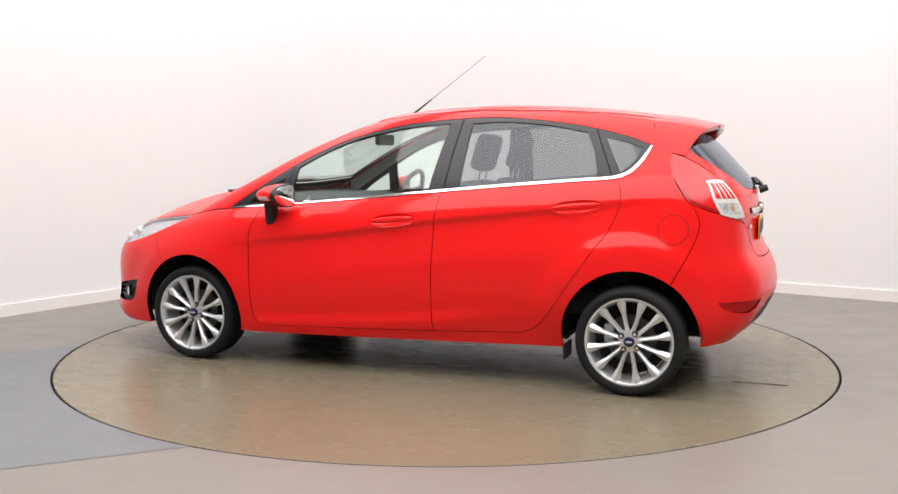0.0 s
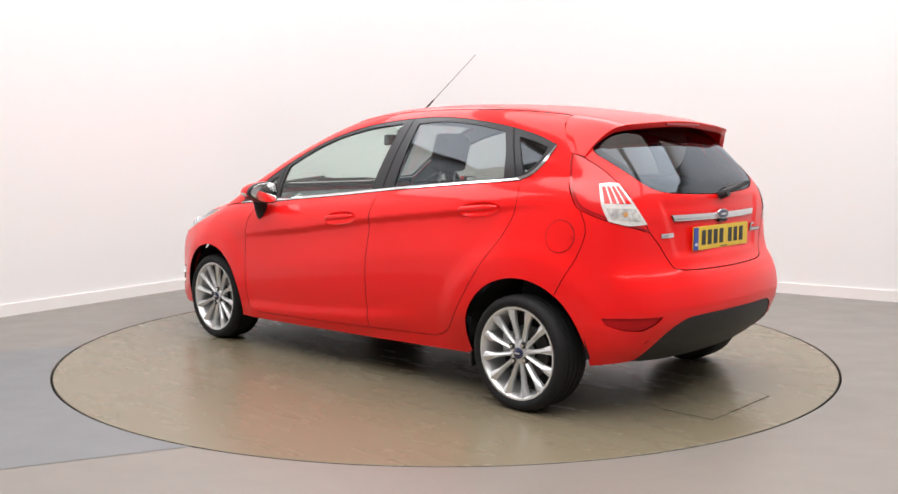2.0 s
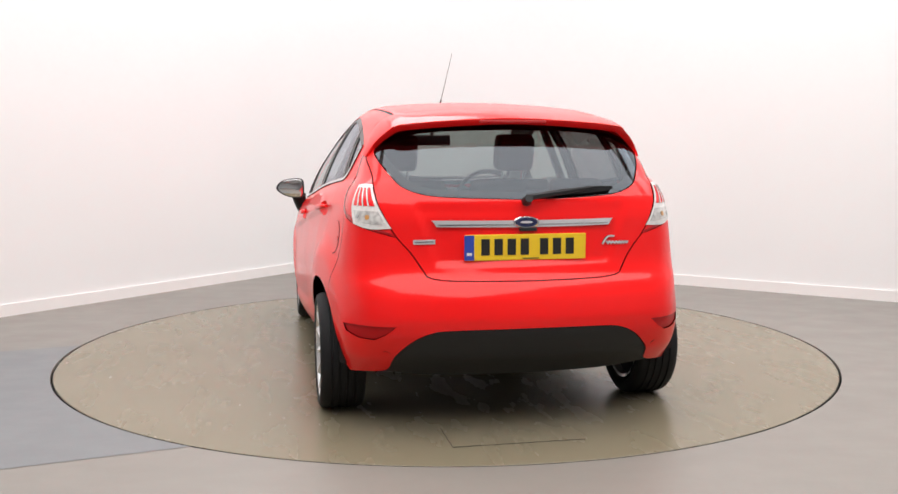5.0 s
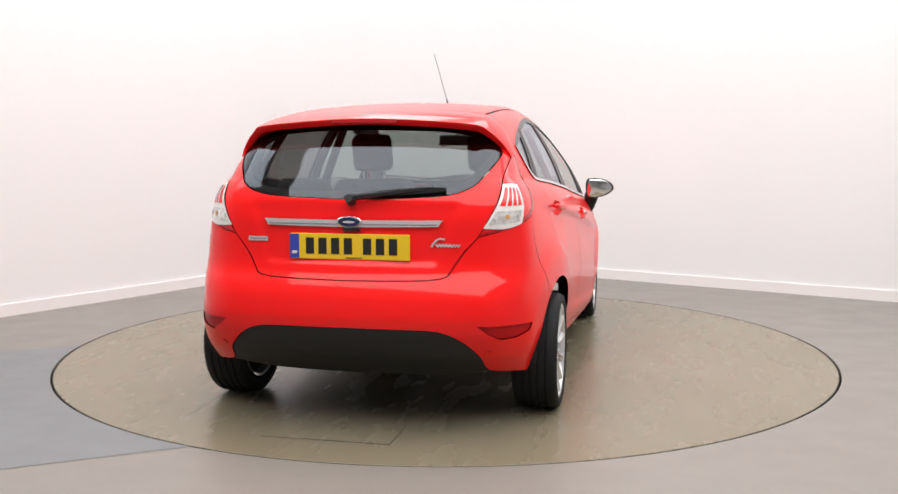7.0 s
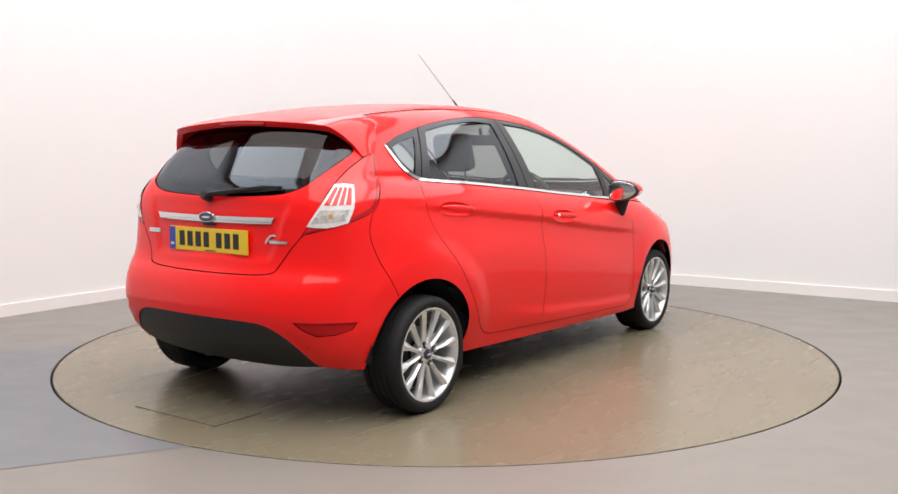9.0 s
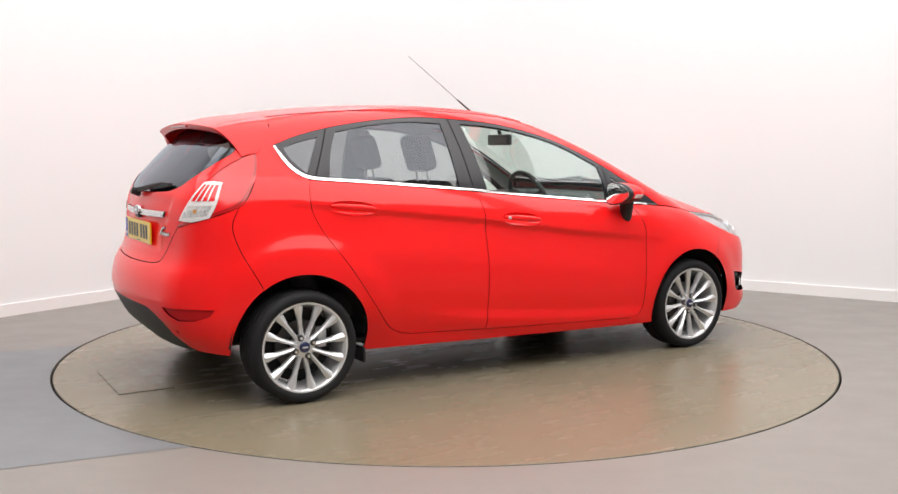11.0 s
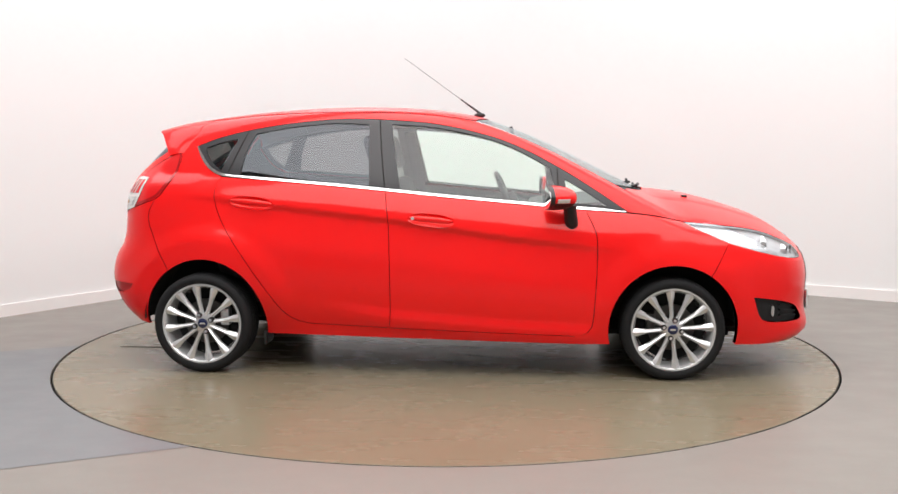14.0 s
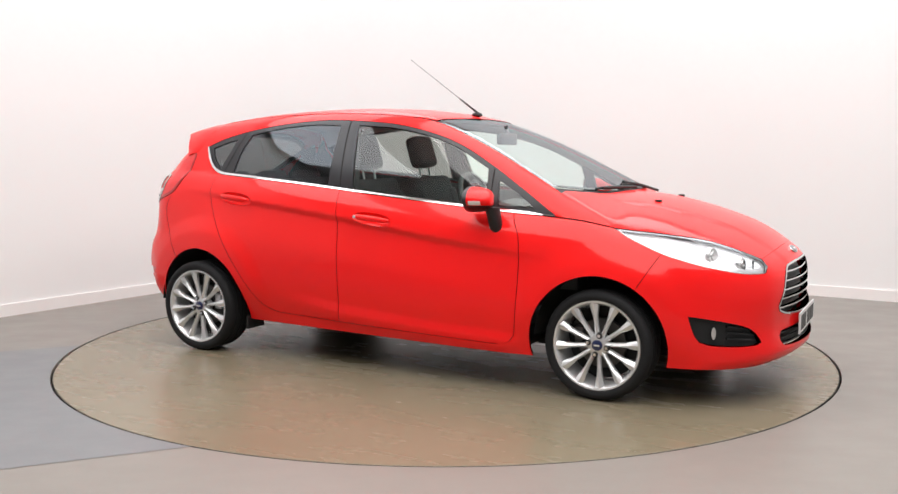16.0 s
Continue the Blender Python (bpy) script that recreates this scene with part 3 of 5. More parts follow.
# outlines in the side view
SEAM = spline(xz((-0.258, 0.978), (-0.246, 0.90), (-0.236, 0.815), (-0.227, 0.578), (-0.226, 0.35), (-0.232, 0.256)))
DOOR_REAR = spline(xz((-1.16, 1.047), (-1.183, 0.954), (-1.14, 0.82), (-1.004, 0.62), (-0.835, 0.374), (-0.775, 0.308), (-0.718, 0.28), (-0.66, 0.268)))
DOOR_FRONT = spline(xz((0.79, 0.880), (0.83, 0.80), (0.848, 0.736), (0.849, 0.58), (0.838, 0.39), (0.826, 0.28), (0.80, 0.247), (0.75, 0.232)))
SILL_TOP = spline(xz((-0.66, 0.268), (-0.232, 0.256), (-0.11, 0.252), (0.73, 0.232)))
DLO_TOP = spline(xz((-1.308, 1.216), (-1.182, 1.263), (-0.978, 1.311), (-0.738, 1.346), (-0.493, 1.364), (-0.245, 1.356), (0.005, 1.333), (0.254, 1.278), (0.439, 1.213), (0.638, 1.111), (0.82, 1.0), (1.0, 0.880)))
DLO_REAR = spline(xz((-1.16, 1.062), (-1.205, 1.075), (-1.257, 1.124), (-1.308, 1.216)))
ARCH_R = (-1.238, 0.335, 0.345)
ARCH_F = (AXLE, 0.333, 0.335)


def belt_line(x0, x1, dz=0.0, n=24):
    return [(x0 + (x1 - x0) * k / n, float(belt(x0 + (x1 - x0) * k / n)) + dz) for k in range(n + 1)]


def between(curve, p, q):
    """The stretch of a curve from the point nearest p to the point nearest q."""
    C = np.array(curve)
    i = int(np.argmin(np.linalg.norm(C - p, axis=1)))
    j = int(np.argmin(np.linalg.norm(C - q, axis=1)))
    return [np.array(c) for c in (C[i:j + 1] if i <= j else C[j:i + 1][::-1])]


def lay(pts):
    """Side-view points put on the left flank in space."""
    return [tuple(p) for p in SIDE.onto(np.array(pts, float))]


# lamp outline in space, on the left: from the top corner round the outer edge to the foot, and back along the tailgate
LAMP_OUT = [(-1.405, 0.63, 1.188), (-1.395, 0.643, 1.15), (-1.405, 0.658, 1.11), (-1.425, 0.688, 1.05), (-1.462, 0.715, 0.99), (-1.495, 0.731, 0.945), (-1.52, 0.73, 0.928), (-1.60, 0.70, 0.895), (-1.68, 0.62, 0.862), (-1.747, 0.535, 0.832)]
LAMP_IN = [(-1.747, 0.535, 0.832), (-1.715, 0.56, 0.90), (-1.68, 0.58, 0.96), (-1.63, 0.592, 1.03), (-1.55, 0.612, 1.105), (-1.462, 0.635, 1.160), (-1.405, 0.63, 1.188)]
GATE_EDGE = [(-1.462, 0.64, 1.162), (-1.55, 0.612, 1.105), (-1.63, 0.592, 1.03), (-1.68, 0.58, 0.96), (-1.715, 0.56, 0.90), (-1.747, 0.535, 0.832), (-1.79, 0.497, 0.77), (-1.82, 0.462, 0.71), (-1.825, 0.43, 0.672), (-1.835, 0.36, 0.657), (-1.84, 0.2, 0.652), (-1.845, 0, 0.650)]
GLASS_EDGE = [(-1.50, 0, 1.318), (-1.49, 0.30, 1.310), (-1.475, 0.46, 1.285), (-1.47, 0.555, 1.235), (-1.495, 0.597, 1.185), (-1.56, 0.581, 1.142), (-1.637, 0.549, 1.091), (-1.70, 0.504, 1.039), (-1.737, 0.425, 1.008), (-1.762, 0.29, 0.995), (-1.782, 0.0, 0.986)]


HL_TOP = [(1.296, 0.752, 0.823), (1.40, 0.725, 0.812), (1.519, 0.69, 0.800), (1.734, 0.61, 0.768), (1.892, 0.52, 0.712), (1.945, 0.465, 0.680)]
NOSE_SEAM = [(2.03, 0, 0.718), (2.025, 0.12, 0.716), (1.995, 0.30, 0.703), (1.945, 0.465, 0.680)]


def both(pts):
    """A closed outline from its left half, which begins and ends on the middle plane."""
    P = [np.array(p, float) for p in pts]
    return P + [p * [1, -1, 1] for p in P[::-1] if abs(p[1]) > 1e-6]


def build_car():
    car = new("hatchback_car")
    tagged(car, "bright red five-door hatchback with chrome window trim parked on platform", "car")

    for s in (1, -1):
        # --- doors, wing, quarter, sill
        fd = chain(belt_line(-0.258, 0.79), DOOR_FRONT, between(SILL_TOP, (0.73, 0.232), (-0.232, 0.256)), SEAM[::-1])
        front_door = put("front_door", panel(SIDE, np.array(fd), [handle_ring(*HANDLES[0][1:])], flat=True, grid=0.015), M_paint, car, sgn=s)
        build_handle(front_door, *HANDLES[0][1:], s, s < 0)
        rd = chain(belt_line(-1.16, -0.258), SEAM, between(SILL_TOP, (-0.232, 0.256), (-0.66, 0.268)), DOOR_REAR[::-1])
        rear_door = put("rear_door", panel(SIDE, np.array(rd), [handle_ring(*HANDLES[1][1:])], flat=True, grid=0.015), M_paint, car, sgn=s)
        build_handle(rear_door, *HANDLES[1][1:], s, False)
        wing = chain(belt_line(0.79, 1.03), spline(xz((1.03, 0.864), (1.15, 0.85), (1.29, 0.822))), spline(xz((1.29, 0.822), (1.40, 0.770), (1.53, 0.715))), spline(xz((1.53, 0.715), (1.43, 0.545))),
                     arch(*ARCH_F, 56, 194), [(0.915, 0.187), (0.80, 0.187), (0.80, 0.246)], DOOR_FRONT[::-1])
        put("front_wing", panel(SIDE, np.array(wing), flat=True, grid=0.016), M_paint, car, sgn=s)
        quarter = chain(spline(xz((0.8028, 0.246), (0.73, 0.232))), SILL_TOP[::-1], DOOR_REAR[::-1], DLO_REAR, spline(xz((-1.308, 1.216), (-1.302, 1.27), (-1.30, 1.318))), spline(xz((-1.30, 1.318), (-1.35, 1.25), (-1.403, 1.190))),
                        [(p[0], p[2]) for p in spline(LAMP_OUT[:7])], spline(xz((-1.52, 0.928), (-1.555, 0.84), (-1.52, 0.72), (-1.437, 0.56))), arch(*ARCH_R, 126, -10), spline(xz((-0.90, 0.205), (0.8028, 0.187)), 0.05))
        quarter_ob = put("body_side", panel(SIDE, np.array(quarter), flat=True, gap=0.0012, grid=0.016), M_paint, car, sgn=s)
        # fuel flap
        if s > 0:
            flap = [(-1.434 + 0.070 * math.cos(a), 0.811 + 0.070 * math.sin(a)) for a in np.linspace(0, math.tau, 40, endpoint=False)]
            dark = [(-1.434 + 0.0722 * math.cos(a), 0.811 + 0.0722 * math.sin(a)) for a in np.linspace(0, math.tau, 40, endpoint=False)]
            put("fuel_flap_joint", panel(SIDE, np.array(dark), flat=True, gap=0, lift=0.0006, depth=0.002), M_joint, quarter_ob)
            put("fuel_flap", panel(SIDE, np.array(flap), flat=True, gap=0, lift=0.0022, depth=0.002), M_paint, quarter_ob)
            nub = [(-1.480 + 0.017 * math.cos(a), 0.808 + 0.010 * math.sin(a)) for a in np.linspace(0, math.tau, 16, endpoint=False)]
            put("flap_grip", panel(SIDE, np.array(nub), flat=True, gap=0, lift=0.004, depth=0.003, grid=0.01), M_paint, quarter_ob)

        # --- glasshouse: black surround with panes let in
        dlo = chain(belt_line(-1.16, 1.0, 0.006), DLO_TOP[::-1], DLO_REAR[::-1])
        rear_pane = chain(spline(xz((-1.055, 1.060), (-0.347, 0.998))), spline(xz((-0.347, 0.998), (-0.368, 1.331))), spline(xz((-0.368, 1.331), (-0.55, 1.338), (-0.78, 1.318), (-0.985, 1.281))), spline(xz((-0.985, 1.281), (-1.03, 1.18), (-1.055, 1.060))))
        front_pane = chain(spline(xz((-0.177, 0.982), (0.053, 0.959), (0.37, 0.931), (0.618, 0.911))), spline(xz((0.618, 0.911), (0.622, 1.0), (0.610, 1.098))), spline(xz((0.610, 1.098), (0.43, 1.195), (0.25, 1.26), (0.0, 1.312), (-0.243, 1.332))), spline(xz((-0.243, 1.332), (-0.177, 0.982))))
        quarter_pane = chain(spline(xz((-1.262, 1.205), (-1.232, 1.142), (-1.165, 1.083))), spline(xz((-1.165, 1.083), (-1.085, 1.255))), spline(xz((-1.085, 1.255), (-1.18, 1.232), (-1.262, 1.205))))
        tri_pane = chain(spline(xz((0.685, 1.04), (0.70, 0.92))), spline(xz((0.70, 0.92), (0.90, 0.902))), spline(xz((0.90, 0.902), (0.80, 0.972), (0.685, 1.04))))
        surround = put("window_surround", panel(SIDE, np.array(dlo), [np.array(h) for h in (rear_pane, front_pane, quarter_pane, tri_pane)], flat=True, gap=0.001, lift=-0.002), M_pillar, car, "satin black window pillars", sgn=s)
        for nm, outline, mat in (("rear_door_window", rear_pane, M_glass_rear), ("front_door_window", front_pane, M_glass_front), ("quarter_window", quarter_pane, M_glass_rear), ("corner_window", tri_pane, M_glass_front)):
            put(nm, panel(SIDE, np.array(outline), flat=True, gap=-0.002, lift=-0.006, depth=0.002), mat, surround, sgn=s)
        # door gaps across the black pillars
        for a, b in (((-0.262, 0.985), (-0.312, 1.358)), ((-1.128, 1.062), (-1.03, 1.297)), ((0.655, 0.905), (0.645, 1.10))):
            d = np.array(b) - a
            nrm = np.array((-d[1], d[0])) / np.linalg.norm(d) * 0.003
            put("pillar_gap", panel(SIDE, np.array([a - nrm, a + nrm, b + nrm, b - nrm]), flat=True, gap=0, lift=-0.0008, depth=0.001), M_joint, surround, sgn=s)
        # bright strip under and behind the glass
        mid = chain(belt_line(1.0, -1.06, 0.006), spline(xz((-1.06, float(belt(-1.06)) + 0.006), (-1.12, 1.053), (-1.175, 1.064), (-1.222, 1.090), (-1.265, 1.137), (-1.308, 1.211)), 0.012))
        mid = at_count(mid, 110)
        for _ in range(3):
            mid[1:-1] = (mid[:-2] + 2 * mid[1:-1] + mid[2:]) / 4
        tan = np.gradient(mid, axis=0)
        nn = np.stack([-tan[:, 1], tan[:, 0]], 1) / np.linalg.norm(tan, axis=1, keepdims=True)
        tip = np.clip(np.minimum(np.arange(110), np.arange(110)[::-1] + 3) / 6, 0.25, 1)[:, None]
        outline = np.concatenate([mid + nn * 0.0072 * tip, (mid - nn * 0.0072 * tip)[::-1]])
        put("chrome_strip", panel(SIDE, outline, flat=True, gap=0, lift=0.005, depth=0.006, grid=0.03), M_chrome, car, "bright chrome window strip", sgn=s)
        # roof side and windscreen pillar
        rail_b = spline([(-1.30, 0.50, 1.35), (-1.0, 0.515, 1.39), (-0.6, 0.52, 1.41), (-0.1, 0.515, 1.40), (0.21, 0.515, 1.345), (0.45, 0.555, 1.235), (0.70, 0.61, 1.115), (0.90, 0.655, 1.02), (1.005, 0.68, 0.972)])
        RA = at_count(lay(chain([(-1.307, 1.219)], DLO_TOP[1:], [(1.03, 0.866)])), 90)
        RB = at_count(rail_b, 90)
        rail = strip(RA, RB, 8)
        put("roof_rail", rail, M_paint, car, sgn=s)
        # black ditch strip beside the roof
        da = np.array([p for p in RB if p[0] < 0.22])
        db = da - [0, 0.016, 0]
        put("roof_ditch", strip(da, db, 1, lift=-0.003, depth=0.004), M_black, car, sgn=s)

    # --- roof, screen, bonnet
    edge = [(p[0], p[1] - 0.015) for p in spline([(-1.30, 0.50), (-1.0, 0.515), (-0.6, 0.52), (-0.1, 0.515), (0.21, 0.515)])]
    front_edge = spline([(0.21, 0.50), (0.245, 0.3), (0.262, 0.0)])
    rear_edge = spline([(-1.295, 0.0), (-1.30, 0.3), (-1.302, 0.485)])

    def mirror2(pts):
        P = [np.array(p, float) for p in pts]
        return P + [p * [1, -1] for p in P[::-1] if abs(p[1]) > 1e-6]
    put("roof", panel(TOP, np.array(mirror2(chain(rear_edge, edge, front_edge))), flat=True), M_paint, car)
    screen = chain(front_edge[::-1], spline([(0.21, 0.512), (0.45, 0.552), (0.70, 0.607), (0.90, 0.652), (0.955, 0.66)]), spline([(0.955, 0.66), (1.03, 0.5), (1.09, 0.3), (1.125, 0.0)]))
    put("windscreen", panel(TOP, np.array(mirror2(screen)), flat=True, lift=-0.003, depth=0.003), M_glass_screen, car)
    # dark ceramic border along the screen
    inner = np.array(mirror2(screen))
    put("screen_border", panel(TOP, inner, [inset(resample(inner, 0.03), 0.028)], flat=True, gap=0.003, lift=-0.006, depth=0.001, grid=0.03), M_pillar, car, "black screen border")
    lamp_edge = [tuple(p[:2]) for p in NOSE.onto(NOSE.flat(np.array(spline(HL_TOP))))]
    nose_edge = [tuple(p[:2]) for p in NOSE.onto(NOSE.flat(np.array(spline(NOSE_SEAM))))]
    tip = lamp_edge[0]
    wing_edge = spline([(1.01, 0.70), (1.10, 0.722), (1.20, 0.73), tip])
    bonnet = chain(spline([(1.165, 0.0), (1.13, 0.3), (1.07, 0.5), (1.01, 0.64), (1.01, 0.70)]), wing_edge, lamp_edge, nose_edge[::-1])
    bonnet_ob = put("bonnet", panel(TOP, np.array(mirror2(bonnet)), flat=True, gap=0.0), M_paint, car)
    # painted corner between bonnet, wing and windscreen pillar
    for s in (1, -1):
        A = at_count(lay(spline(xz((1.005, 0.8715), (1.15, 0.8545), (1.285, 0.8255)))), 24)
        B = at_count(TOP.onto(np.array(wing_edge)), 24)
        put("bonnet_edge", strip(A, B, 6), M_paint, bonnet_ob, sgn=s)
    cowl = chain(spline([(1.125, 0.0), (1.09, 0.3), (1.03, 0.5), (0.955, 0.66)]), spline([(0.955, 0.66), (1.005, 0.685)]), spline([(1.005, 0.685), (1.01, 0.64), (1.07, 0.5), (1.13, 0.3), (1.165, 0.0)]))
    put("cowl", panel(TOP, np.array(mirror2(cowl)), flat=True, lift=-0.010, gap=0, grid=0.03), M_black, car, "black plastic scuttle under the wipers")

    # --- tail
    gate = both(chain(spline([(-1.43, 0, 1.338), (-1.42, 0.25, 1.332), (-1.405, 0.42, 1.312), (-1.40, 0.54, 1.268), (-1.43, 0.61, 1.205), (-1.462, 0.64, 1.162)]), spline(GATE_EDGE)))
    gate_ob = put("tailgate", panel(TAIL, np.array(gate), [np.array(both(spline(GLASS_EDGE)))], grid=0.014, gap=0.0028), M_paint, car)
    put("rear_window", panel(TAIL, np.array(both(spline(GLASS_EDGE))), lift=-0.003, depth=0.004), M_glass_tail, gate_ob)
    bumper_top = chain(spline([(-1.52, 0.73, 0.928), (-1.60, 0.70, 0.895), (-1.68, 0.62, 0.862), (-1.747, 0.535, 0.832)]), spline(GATE_EDGE[5:]))
    seam3 = lay(spline(xz((-1.437, 0.56), (-1.52, 0.72), (-1.555, 0.84), (-1.52, 0.928))))
    arch3 = lay(arch(*ARCH_R, 184, 126))
    low = spline([tuple(arch3[0]), (-1.66, 0.70, 0.252), (-1.74, 0.628, 0.262), (-1.775, 0.60, 0.285), (-1.80, 0.562, 0.337), (-1.84, 0.49, 0.405), (-1.87, 0.41, 0.445), (-1.88, 0.30, 0.455), (-1.885, 0, 0.458)])
    half = chain([low[-1]], low[::-1], arch3, seam3, bumper_top)
    holes = []
    REFL = [(-1.655, 0.756, 0.468), (-1.74, 0.66, 0.470), (-1.81, 0.535, 0.472), (-1.795, 0.575, 0.440), (-1.765, 0.62, 0.415), (-1.72, 0.685, 0.418), (-1.67, 0.74, 0.440)]
    for s in (1, -1):
        holes.append([np.array(p) * [1, s, 1] for p in REFL])
    bumper = put("rear_bumper", panel(TAIL, np.array(both(half)), holes, gap=0.0018), M_paint, car)
    for h in holes:
        put("rear_reflector", panel(TAIL, np.array(h), gap=-0.004, lift=-0.006, depth=0.006, grid=0.02), M_reflex, bumper, "dark red bumper reflector")
    valance = both(chain([(-1.885, 0, 0.457)], spline([(-1.885, 0, 0.457), (-1.88, 0.30, 0.454), (-1.87, 0.41, 0.444), (-1.84, 0.49, 0.404), (-1.80, 0.562, 0.336), (-1.775, 0.60, 0.284), (-1.74, 0.63, 0.258)]), spline([(-1.74, 0.63, 0.258), (-1.76, 0.4, 0.236), (-1.77, 0, 0.232)])))
    put("rear_valance", panel(TAIL, np.array(valance), gap=0.0, lift=-0.004, depth=0.05), M_black, car, "black plastic rear valance")
    for s in (1, -1):
        for yy, zz in ((0.60, 0.355),):
            c = np.array((-1.8, yy, zz))
            a0 = TAIL.flat(np.array([c]))[0]
            dot = np.array([a0 + [0.011 * math.cos(a), 0.010 * math.sin(a)] for a in np.linspace(0, math.tau, 12, endpoint=False)]) * [s, 1]
            put("parking_sensor", panel(TAIL, dot, flat=True, gap=0, lift=0.002, depth=0.003, grid=0.02), M_paint, bumper)

    # --- tail lamps
    for s in (1, -1):
        lamp_line = chain(spline(LAMP_OUT), spline(LAMP_IN))
        lamp = put("tail_lamp", panel(TAIL, np.array(lamp_line), gap=0.0018, lift=0.001), M_redlens, car, "red tail lamp with clear centre", sgn=s)
        # dark red band along the outer and lower edge, tapered at both ends
        edge = at_count(TAIL.flat(np.array(spline(LAMP_OUT))), 50)
        for _ in range(6):
            edge[1:-1] = (edge[:-2] + 2 * edge[1:-1] + edge[2:]) / 4
        run = np.gradient(edge, axis=0)
        inward = np.stack([-run[:, 1], run[:, 0]], 1) / np.linalg.norm(run, axis=1, keepdims=True)
        if np.dot(inward[25], TAIL.flat(np.array([(-1.62, 0.62, 0.97)]))[0] - edge[25]) < 0:
            inward = -inward
        wide = 0.013 * np.sin(np.linspace(0.12, math.pi - 0.12, 50))[:, None] ** 0.6
        put("lamp_rim", panel(TAIL, np.concatenate([edge + inward * 0.004, (edge + inward * (0.004 + wide))[::-1]]), flat=True, gap=0.0, lift=0.0020, depth=0.002, grid=0.03), M_darkred, lamp, "dark red lamp border", sgn=s)
        # clear housing, with red bars above and a bulb below
        tl, tr_, br, bl = (np.array(TAIL.flat(np.array([p]))[0]) for p in ((-1.575, 0.672, 1.042), (-1.62, 0.600, 1.045), (-1.738, 0.550, 0.868), (-1.632, 0.685, 0.884)))
        ml, mr = bl + (tl - bl) * 0.42 + np.array((0.012, 0)), br + (tr_ - br) * 0.45

        def quad(a, b, c, d):
            return np.array([a, b, c, d])
        box_line = chain(spline([tl, (tl + tr_) / 2 + [0, 0.004], tr_]), spline([tr_, mr, br]), spline([br, (br + bl) / 2 - [0, 0.012], bl]), spline([bl, ml, tl]))
        clear = put("clear_lens", panel(TAIL, np.array(box_line), flat=True, gap=0, lift=0.0038, depth=0.003, grid=0.02), M_clear, lamp, "clear lamp centre", sgn=s)

        def lerp2(u, v):
            return (tl + (tr_ - tl) * u) * (1 - v) + (ml + (mr - ml) * u) * v
        put("red_bars_bed", panel(TAIL, quad(lerp2(0.12, 0.13), lerp2(0.88, 0.13), lerp2(0.9, 0.9), lerp2(0.1, 0.9)), flat=True, gap=0, lift=0.0048, depth=0.002, grid=0.02), M_redlens, lamp, sgn=s)
        for k in range(3):
            u = 0.30 + 0.2 * k
            put("light_bar", panel(TAIL, quad(lerp2(u - 0.03, 0.12), lerp2(u + 0.03, 0.12), lerp2(u + 0.03, 0.92), lerp2(u - 0.03, 0.92)), flat=True, gap=0, lift=0.0066, depth=0.002, grid=0.01), M_clear, lamp, sgn=s)
        cc = (ml + mr + br + bl) / 4
        put("lower_bowl", panel(TAIL, np.array([ml + (mr - ml) * 0.10 + (bl - ml) * 0.16, ml + (mr - ml) * 0.92 + (br - mr) * 0.14, br + (mr - br) * 0.14 + (bl - br) * 0.08, bl + (ml - bl) * 0.16 + (br - bl) * 0.10]), flat=True, gap=0, lift=0.0048, depth=0.002, grid=0.012), M_bowl, lamp, sgn=s)
        dot = np.array([cc + [0.009 * math.cos(a), 0.010 * math.sin(a)] for a in np.linspace(0, math.tau, 14, endpoint=False)])
        put("bulb", panel(TAIL, dot + [-0.004, 0], flat=True, gap=0, lift=0.0066, depth=0.002, grid=0.01), M_amber, lamp, sgn=s)
        put("lower_reflector", panel(TAIL, dot + [0.04, 0.002], flat=True, gap=0.002, lift=0.0066, depth=0.002, grid=0.01), M_reflector, lamp, sgn=s)

    # --- roof spoiler
    lead = spline([(-1.387, -0.648, 1.186), (-1.335, -0.605, 1.27), (-1.303, -0.53, 1.336), (-1.30, -0.40, 1.366), (-1.296, 0, 1.385), (-1.30, 0.40, 1.366), (-1.303, 0.53, 1.336), (-1.335, 0.605, 1.27), (-1.387, 0.648, 1.186)])
    trail = spline([(-1.468, -0.632, 1.163), (-1.495, -0.60, 1.215), (-1.534, -0.54, 1.274), (-1.572, -0.45, 1.304), (-1.598, 0, 1.328), (-1.572, 0.45, 1.304), (-1.534, 0.54, 1.274), (-1.495, 0.60, 1.215), (-1.468, 0.632, 1.163)])
    under = spline([(-1.462, -0.618, 1.158), (-1.478, -0.586, 1.200), (-1.512, -0.527, 1.250), (-1.550, -0.44, 1.278), (-1.577, 0, 1.302), (-1.550, 0.44, 1.278), (-1.512, 0.527, 1.250), (-1.478, 0.586, 1.200), (-1.462, 0.618, 1.158)])
    n = 61
    L, Tt, U = at_count(lead, n), at_count(trail, n), at_count(under, n)
    L = settle_on_skin(L)
    bm = bmesh.new()
    rings = []
